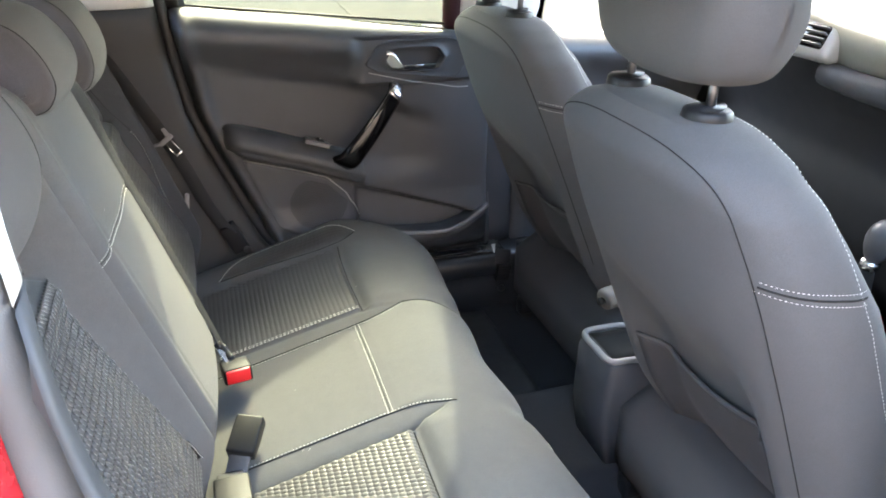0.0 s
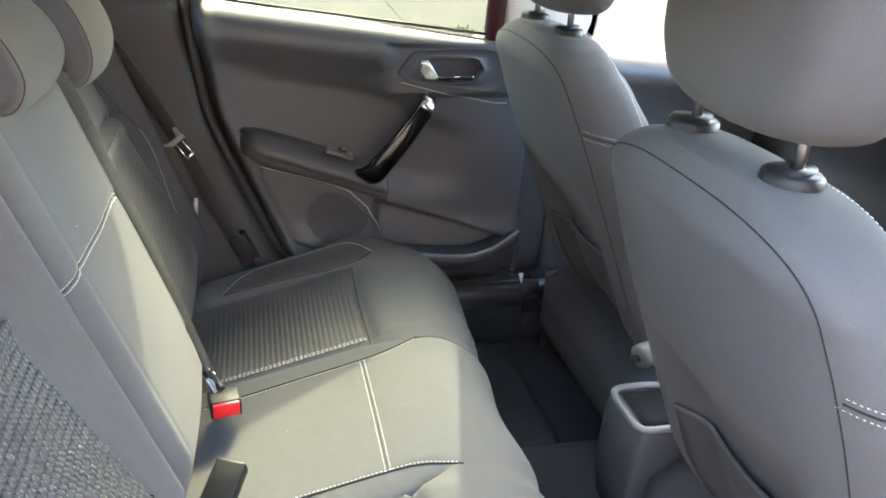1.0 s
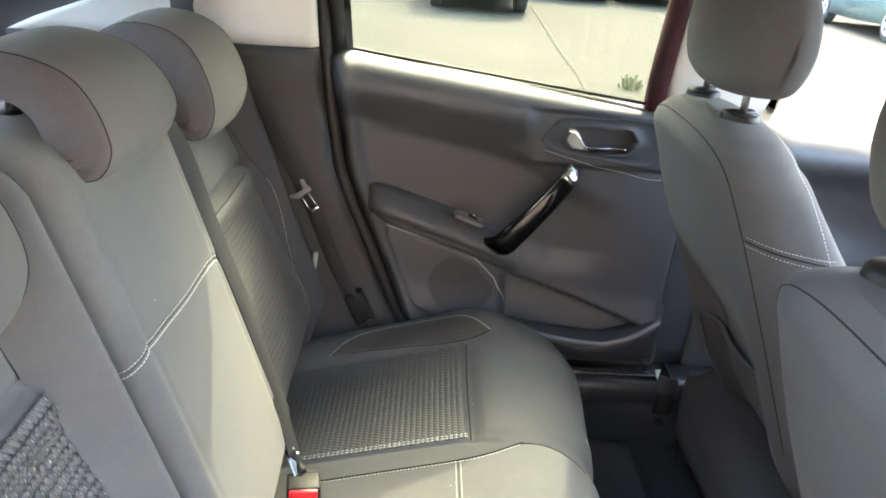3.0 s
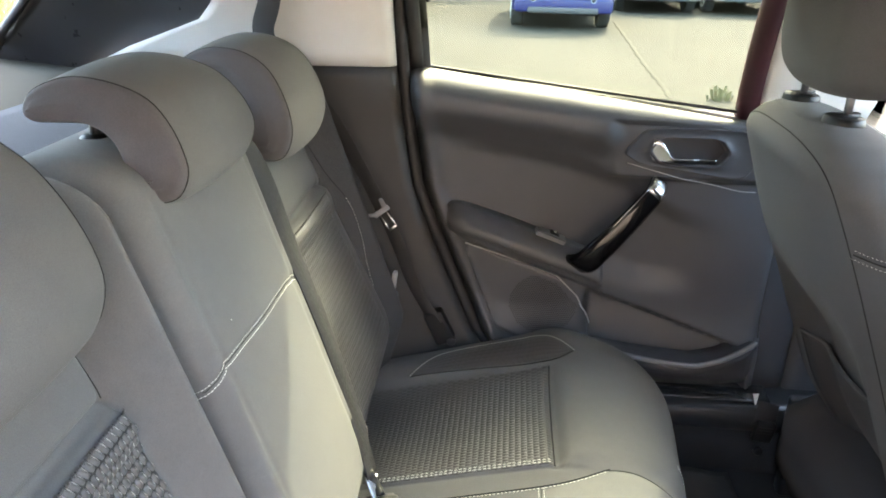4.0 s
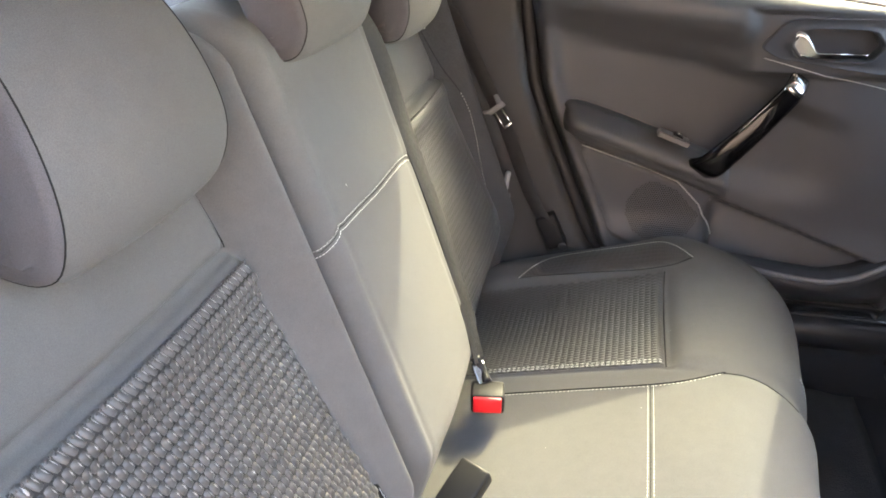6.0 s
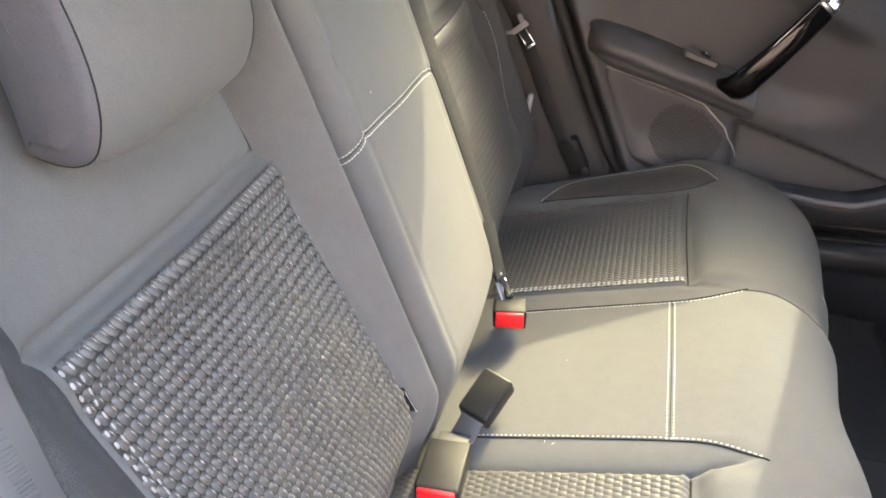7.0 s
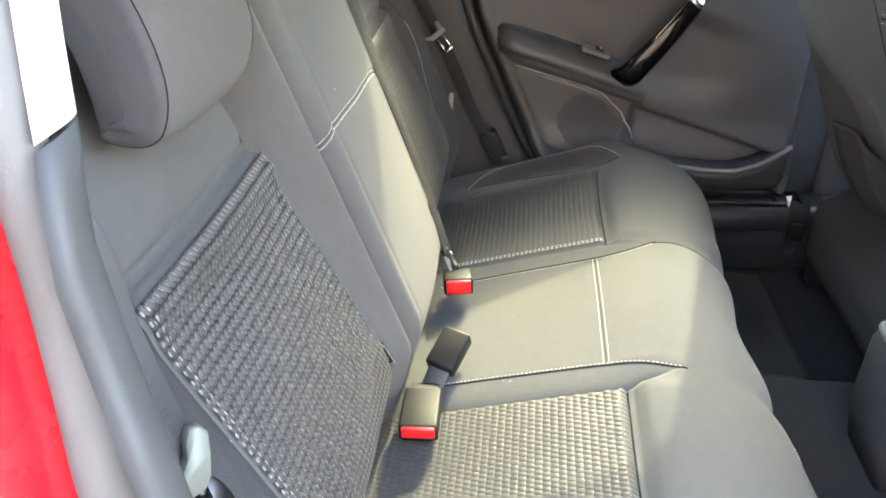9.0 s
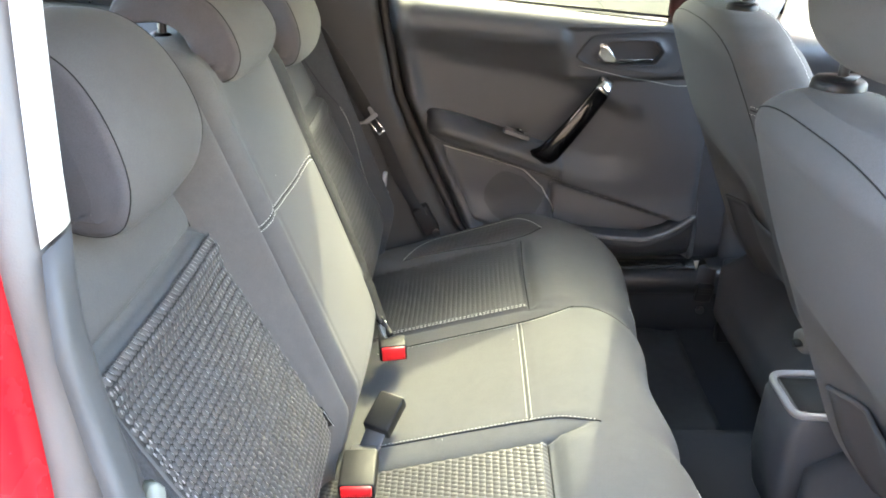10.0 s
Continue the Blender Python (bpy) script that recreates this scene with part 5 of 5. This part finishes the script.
part("cover", block((0.040, 0.028, 0.075), pose(-0.196, 0.604, 0.572, 0, -25, 0), 0.006, 3), BUCKLE, an)
part("bolt", disc(0.009, 0.006, pose(-0.170, 0.590, 0.545, 90, 0, 0), 12, 0.002), STEEL, an)

# belt of the near seat along the near pillar
W_NEAR = Vector((0.66, 0.72, 0.03)).normalized()
W_LOW = Vector((-0.16, 0.96, 0.05)).normalized()


def belt_across(z):
    """The near belt lies flat high up and turns edge-on towards its tongue."""
    return W_NEAR.lerp(W_LOW, 0.92 * smooth(0.985, 0.885, z)).normalized()


line = [Vector(p) + W_NEAR * 0.0085 * smooth(0.985, 0.885, p[2]) for p in ((-0.50, -0.585, 1.30), (-0.445, -0.578, 1.15), (-0.394, -0.564, 1.03), (-0.380, -0.572, 0.95), (-0.354, -0.590, 0.885), (-0.352, -0.591, 0.860), (-0.366, -0.592, 0.80), (-0.34, -0.606, 0.68), (-0.28, -0.62, 0.56))]
nb = belt("seat_belt", "grey seat belt hanging beside the near rear seat", line, [belt_across(p.z) for p in spline(line, 60)], 0.047, (-0.3, -0.6, 0.5))
bm = bmesh.new()
for p, d in even(spline(line, 240)[30:200], 0.0026):
    w = belt_across(p.z)
    w = (w - d * w.dot(d)).normalized()
    n = d.cross(w)
    for o in (-0.0100, 0.0075):
        for f in (1, -1):
            q = p + w * o + n * (f * 0.0011)
            vs = [bm.verts.new(q + w * a * 0.0044 + d * b * 0.0007) for a, b in ((-1, -1), (1, -1), (1, 1), (-1, 1))]
            c = [bm.verts.new(q + n * (f * 0.0010) + w * a * 0.0042) for a in (-1, 1)]
            bm.faces.new((vs[0], vs[1], c[1], c[0]))
            bm.faces.new((c[0], c[1], vs[2], vs[3]))
part("ribbed_band", bm, WEBBING, nb, "ribbed band woven into the belt", kind="stuff")
# its tongue: a cup-shaped plastic grip with a steel plate
o = Vector((-0.338, -0.575, 0.884))
d = Vector((0.20, -0.19, -0.96)).normalized()
w = (W_NEAR - d * W_NEAR.dot(d)).normalized()
n = w.cross(d)
n = n if n.y < 0 else -n


def plate(pts, low, high, soft):
    c = Vector((sum(a for a, b in pts) / len(pts), sum(b for a, b in pts) / len(pts)))
    ring = lambda k, h: [o + w * ((c.x + (a - c.x) * k) / 1000) + d * ((c.y + (b - c.y) * k) / 1000) + n * h for a, b in pts]
    return loft([ring(soft, low), ring(1, low + 0.0012), ring(1, high - 0.0015), ring(soft, high)])


grip = [(0, 0), (6, 2), (10, 9), (7, 24), (2, 40), (-4, 47), (-18, 49), (-31, 45), (-38, 34), (-39, 22), (-32, 24), (-24, 31), (-14, 28), (-8, 20), (-6, 9)]
tp = part("tongue", plate(grip, -0.004, 0.008, 0.94), BONE, nb, "grey green plastic tongue grip")
part("tongue_plate", plate([(-20, 42), (2, 42), (8, 50), (13, 66), (11, 84), (-14, 84), (-20, 66)], -0.001, 0.002, 0.97), STEEL, tp, "steel tongue plate")
part("plate_edge", plate([(-14, 46), (-2, 46), (-1, 58), (-12, 58)], 0.0015, 0.005, 0.95), GLOSS, tp)
la = thing("seat_latch", (-0.287, 0.583, 0.62), "pale plastic seat latch beside the far backrest", "seat latch")
part("lever", block((0.010, 0.014, 0.062), pose(-0.288, 0.580, 0.672, 0, 8, 0), 0.004, 2), SILVER, la)
part("base", block((0.020, 0.022, 0.04), pose(-0.292, 0.588, 0.632, 0, 8, 0), 0.004, 2), PLASTIC, la)


# ---------------------------------------------------------------- front seats
def front_seat():
    YC = -0.336
    st = thing("car_seat", (0.5, YC, 0.30), "charcoal cloth front seat with white stitched sides", "car seat", "front seats")
    half = [(0.40, 0.21), (0.50, 0.228), (0.65, 0.236), (0.80, 0.236), (0.92, 0.228), (0.99, 0.216), (1.04, 0.201), (1.075, 0.174), (1.095, 0.140), (1.108, 0.10), (1.115, 0.06), (1.118, 0.03)]
    thick = [(0.40, 0.17), (0.60, 0.20), (0.80, 0.200), (0.92, 0.190), (0.99, 0.168), (1.05, 0.152), (1.08, 0.132), (1.10, 0.106), (1.112, 0.070), (1.118, 0.03)]
    def rear(z):
        return 0.240 + (0.985 - z) * 0.43 + 0.075 * smooth(1.05, 1.16, z) + 0.05 * smooth(0.62, 0.40, z)
    heights = steps(0.40, 1.0, 40) + [1.0 + 0.110 * math.sin(a) for a in steps(0.04, math.pi / 2, 30)]
    rings = []
    for z in heights:
        w, d, x0 = table(half, z), table(thick, z), rear(z)
        ring = []
        for k in range(72):
            a = 2 * math.pi * k / 72
            c, s = math.cos(a), math.sin(a)
            y = math.copysign(abs(c) ** 0.62, c) * w
            x = math.copysign(abs(s) ** 0.72, s)
            fx = x0 + d / 2 - x * d / 2
            if x < 0:      # front: hollow between side bolsters
                fx -= 0.035 * (1 - smooth(0.10, 0.20, abs(y))) * smooth(1.05, 0.95, z)
            else:          # rear: gently arched
                fx -= 0.012 * (1 - (y / 0.24) ** 2) * smooth(1.08, 0.9, z)
                fx += 0.062 * smooth(0.90, 0.70, z) * (1 - smooth(0.10, 0.175, abs(y)))
            ring.append(Vector((fx, YC + y, z if z < 1 else 1 + (z - 1) * 0.935)))
        rings.append(ring)
    bm = loft(rings)
    drop = fall(bm)
    back = part("backrest", bm, FABRIC_FRONT, st)
    mid = lambda z: rear(z) + table(thick, z) / 2
    # seams on both flanks
    def rim(off, th):
        """A point on the seat's outline at an angle, set forward from the rear face."""
        c, s = math.cos(th), math.sin(th)
        z = 0.90 + 0.6 * s
        x = 0.240 + (0.985 - z) * 0.43 + off
        return drop((x, YC + 0.6 * c, z), (0.43 * 0.6 * s, -0.6 * c, -0.6 * s))
    for a, b in ((-54, 88), (234, 92)):
        ths = [radians(t) for t in steps(a, 90, 110)]
        seam("seam", [rim(0.021, t) for t in ths], back, 0.0008)
        stitches("stitching", [rim(0.122, t) for t in ths[:100]], back, r=0.0004, pitch=0.0055, length=0.0036)
    for s in (-1, 1):
        f = lambda x, z: drop((x, YC + s * 0.5, z), (0, -s, 0))
        for o in (-0.006, 0.006):
            stitches("stitching", [f(0.270 + t * 0.115, 0.970 + o - 0.018 * t) for t in steps(0, 1, 40)], back, r=0.0003, pitch=0.0050, length=0.0032)
        seam("seam", [f(0.270 + t * 0.115, 0.970 - 0.018 * t) for t in steps(0, 1, 40)], back, 0.0012)
    # map pocket on the back
    def pocket(u, v):
        y = lerp(-0.145, 0.150, u)
        top = lerp(0.712, 0.690, u) - 0.012 * math.sin(math.pi * u)
        p, n = drop((0.0, YC + y, lerp(0.46, top, v)), (1, 0, 0))
        return p + n * (0.004 + 0.010 * math.sin(math.pi * u) * v)
    pk = part("map_pocket", slab(pocket, steps(0, 1, 24), steps(0, 1, 16), (0.004, 0, 0)), FABRIC_DARK, st, "slack cloth map pocket")
    part("hem", tube([pocket(u, 1.0) for u in steps(0, 1, 30)], 0.0035, 8), FABRIC_FRONT, pk)
    # headrest on two posts
    rings = []
    for t in steps(-1, 1, 33):
        e = clamp((abs(t) - 0.70) / 0.30)
        q = math.sqrt(max(0.0, 1 - e * e))
        k = 0.08 + 0.92 * q
        zl = 1.135 + 0.012 * abs(t) ** 2.5 + 0.018 * (1 - q)
        zh = 1.318 - 0.025 * abs(t) ** 3 - 0.05 * (1 - q)
        prof = [(0.242, lerp(zl, zh, 0.04)), (0.231, lerp(zl, zh, 0.20)), (0.229, lerp(zl, zh, 0.62)), (0.238, lerp(zl, zh, 0.88)), (0.262, zh), (0.304, lerp(zl, zh, 0.95)), (0.328, lerp(zl, zh, 0.72)), (0.336, lerp(zl, zh, 0.40)), (0.334, lerp(zl, zh, 0.10)), (0.320, zl - 0.004), (0.290, zl - 0.007), (0.260, zl - 0.003)]
        P = spline([(x, 0, z) for x, z in prof], 44, True)
        wide = 0.138
        rings.append([Vector((0.285 + (p.x - 0.285) * k + 0.014 * t * t, YC + 0.010 + t * wide * (1 - 0.10 * smooth(1.20, 1.32, p.z) - 0.20 * smooth(1.21, 1.125, p.z)), p.z)) for p in P])
    h = part("headrest", loft(rings), FABRIC_FRONT, st, "padded charcoal cloth headrest")
    for o in (-0.066, 0.088):
        part("post", tube([(0.279, YC + o, 1.08), (0.279, YC + o, 1.17)], 0.0054, 12), STEEL, h)
        g = part("post_guide", tube([(0.277, YC + o, 1.1095), (0.277, YC + o, 1.1115), (0.277, YC + o, 1.1130), (0.2769, YC + o, 1.1120), (0.2768, YC + o, 1.1090), (0.2765, YC + o, 1.1020), (0.276, YC + o, 1.0740)], [0.006, 0.015, 0.0175, 0.0225, 0.0255, 0.0265, 0.0255], 28), BUCKLE, h, "round black post guide")
    # seat base and its plastic cover
    prof = [(0.36, 0.36), (0.36, 0.46), (0.42, 0.50), (0.60, 0.50), (0.80, 0.53), (0.90, 0.53), (0.94, 0.49), (0.93, 0.40), (0.88, 0.36)]
    rings = []
    for t in steps(-1, 1, 25):
        k = 0.85 + 0.15 * math.sqrt(max(0, 1 - clamp((abs(t) - 0.7) / 0.3) ** 2))
        rings.append([Vector((0.65 + (x - 0.65) * k + 0.06, YC + 0.255 * t, 0.42 + (z - 0.42 + 0.02 * bell(abs(t), 0.8, 0.15) * (z > 0.45)) * k)) for x, z in prof])
    part("seat_cushion", loft(rings), FABRIC_DARK, st)
    for s in (-1, 1):
        part("side_cover", block((0.30, 0.022, 0.10), pose(0.60, YC + s * 0.262, 0.44, 0, -6, 0), 0.01, 3), PLASTIC, st)
        part("rail", block((0.46, 0.035, 0.045), pose(0.66, YC + s * 0.19, 0.315), 0.006, 2), BUCKLE, st)
    return st


fs = front_seat()
copy_thing(fs, pose(0.5 + 0.074, -0.336 + 0.664, 0.30))

# buckle and label near the front
st = thing("front_belt_buckle", (0.52, -0.055, 0.50), "black belt buckle beside the front seat", "belt buckle")
part("housing", block((0.022, 0.034, 0.062), pose(0.505, -0.075, 0.545, 0, 20, 0), 0.004, 3), BUCKLE, st)
part("release_button", block((0.016, 0.026, 0.008), pose(0.516, -0.075, 0.575, 0, 20, 0), 0.002, 2), RED, st)
lb = solid("sill_label", loft([[Vector((x, y, z)) for x, z in ((0.458, 0.458), (0.470, 0.459), (0.469, 0.432), (0.4665, 0.432))] for y in (0.6125, 0.6140)]), WHITE, "small white wedge-shaped label at the foot of the middle pillar", "label", at=(0.466, 0.612, 0.43), smooth=False)
fbelt = thing("front_seat_belt", (0.49, 0.60, 0.36), "black front belt ending in a ribbed cover at the sill", "seat belt")
part("webbing", ribbon(spline([(0.494, 0.612, 0.440), (0.490, 0.603, 0.420), (0.488, 0.597, 0.395)], 12), (0.95, 0.1, 0.1), 0.044, 0.0018), WEBBING_DARK, fbelt)
cover = part("ribbed_cover", block((0.040, 0.016, 0.050), pose(0.488, 0.594, 0.380, 8, 4, 0), 0.004, 3), BUCKLE, fbelt, "black ribbed plastic cover")
for k in range(5):
    part("rib", block((0.030, 0.003, 0.0022), pose(0.488, 0.585 + 0.0012 * k, 0.396 - 0.008 * k, 8, 4, 0), 0.0008, 1), PLASTIC_SATIN, cover)
part("bolt", disc(0.010, 0.010, pose(0.486, 0.594, 0.330, 90, 0, 0), 12, 0.002), STEEL, fbelt)


# ---------------------------------------------------------------- parked cars
def parked_car(at, turn, paint, label, length=4.0, width=1.68, height=1.46, tall=0.0):
    car = thing("parked_car", (0, 0, 0), label, "car", "parked cars")
    L, W = length / 2, width / 2
    prof = [(-L, 0.30), (-L - 0.02, 0.55), (-L + 0.04, 0.85), (-L + 0.18, 0.98), (-L + 0.45, height - 0.08), (-L + 0.75, height), (0.2, height), (0.55, height - 0.06), (1.0, 1.02 + tall), (L - 0.25, 0.86 + tall), (L - 0.03, 0.66), (L, 0.45), (L - 0.04, 0.25), (0, 0.22)]
    rings = []
    for t in steps(-1, 1, 15):
        k = math.sqrt(max(0, 1 - clamp((abs(t) - 0.8) / 0.2) ** 2))
        rings.append([Vector((x * (0.94 + 0.06 * k), W * t * (1 - 0.16 * smooth(0.9, height, z)), 0.25 + (z - 0.25) * (0.90 + 0.10 * k))) for x, z in prof])
    part("body", loft(rings), paint, car)
    for s in (-1, 1):
        part("side_window", slab(lambda u, v: Vector((lerp(-L + 0.55, 0.75, u) - 0.25 * v * u, s * (W * 0.965 - 0.10 * v), lerp(0.98, height - 0.12, v))), steps(0, 1, 6), steps(0, 1, 4), (0, -0.02 * s, 0)), GLOSS, car)
        part("tail_lamp", block((0.08, 0.26, 0.16), pose(-L + 0.04, s * (W - 0.20), 0.80), 0.03, 2), LENS, car)
        pipe = part("exhaust_tip", disc(0.042, 0.05, pose(-L - 0.040, s * 0.47, 0.47, 0, 90, 0), 18, 0.008), SILVER, car)
        part("bore", disc(0.031, 0.01, pose(-L - 0.064, s * 0.47, 0.47, 0, 90, 0), 16), GLOSS, pipe)
        for x in (-L + 0.72, L - 0.80):
            wh = part("wheel", disc(0.31, 0.20, pose(x, s * (W - 0.09), 0.31, 90, 0, 0), 28, 0.03), TYRE, car)
            part("rim", disc(0.21, 0.03, pose(x, s * (W + 0.012), 0.31, 90, 0, 0), 20, 0.006), SILVER, wh)
            for k in range(5):
                part("spoke_gap", block((0.06, 0.03, 0.10), pose(x, s * (W + 0.016), 0.31) @ pose(0, 0, 0, 0, 72 * k, 0) @ pose(0, 0, 0.13), 0.01, 1), GLOSS, wh)
    part("bumper", block((0.10, width * 0.96, 0.22), pose(-L - 0.01, 0, 0.38), 0.04, 3), paint, car)
    part("diffuser", block((0.06, width * 0.7, 0.10), pose(-L - 0.045, 0, 0.31), 0.03, 3), PLASTIC, car)
    part("bumper_strip", block((0.04, width * 0.6, 0.015), pose(-L - 0.06, 0, 0.53), 0.004, 1), SILVER, car)
    part("plate", block((0.02, 0.46, 0.10), pose(-L - 0.03, 0, 0.66), 0.004, 1), WHITE, car)
    part("rear_window", slab(lambda u, v: Vector((lerp(-L + 0.18, -L + 0.42, v), lerp(-0.56, 0.56, u) * (1 - 0.1 * v), lerp(1.0, height - 0.12, v))), steps(0, 1, 5), steps(0, 1, 4), (0.02, 0, -0.01)), GLOSS, car)
    car.matrix_basis = pose(*at, 0, 0, turn)
    return car


parked_car((0.68, 13.3, 0), 90, BLUE, "small dark blue car parked across the asphalt", 3.6, 1.60)
parked_car((2.80, 17.2, 0), 91, SILVERP, "silver grey car parked in a row across the asphalt", 4.2, 1.62)
parked_car((4.75, 17.5, 0), 90, SILVERP, "silver grey car parked in a row across the asphalt", 4.2, 1.66)
parked_car((-2.85, 15.1, 0), 90, BLACKP, "dark car parked in a row across the asphalt", 4.1, 1.70)
parked_car((7.2, 18.6, 0), 90, BLACKP, "dark car parked in a row across the asphalt", 4.2, 1.75)
parked_car((8.8, 13.6, 0), 85, GREEN, "tall grey green car parked on the bright asphalt", 4.4, 1.80, 1.62, 0.1)


# lint caught in the cloth
bm = bmesh.new()
rnd = random.Random(11)
spots = [on_mid((0.2, -0.067, 0.938), (-1, 0, 0)), on_bench((-0.14, CY - 0.140, 1.0), (0, 0, -1)), on_bench((-0.13, CY - 0.143, 1.0), (0, 0, -1))]
spots += [on_near((0.2, CY - rnd.uniform(0.16, 0.55), rnd.uniform(0.60, 1.02)), (-1, 0, 0)) for k in range(2)]
spots += [on_bench((rnd.uniform(-0.2, 0.17), rnd.uniform(-0.5, 0.5), 1.0), (0, 0, -1)) for k in range(5)]
for k, (p, n) in enumerate(spots):
    a = rnd.uniform(0, 6.3)
    t = n.orthogonal().normalized()
    d = t * math.cos(a) + n.cross(t) * math.sin(a)
    w = d.cross(n)
    h = 0.0011 if k == 0 else rnd.uniform(0.0008, 0.0035)
    b = 0.0008 if k == 0 else 0.00035
    p = p + n * 0.0042
    q = [bm.verts.new(v) for v in (p - d * h, p - w * b + d * h * 0.2, p + d * h + w * b, p + w * b + n * 0.0004)]
    bm.faces.new(q)
solid("lint", bm, THREAD, "tiny pale specks of lint on the seat cloth", "lint", "stuff", smooth=False)
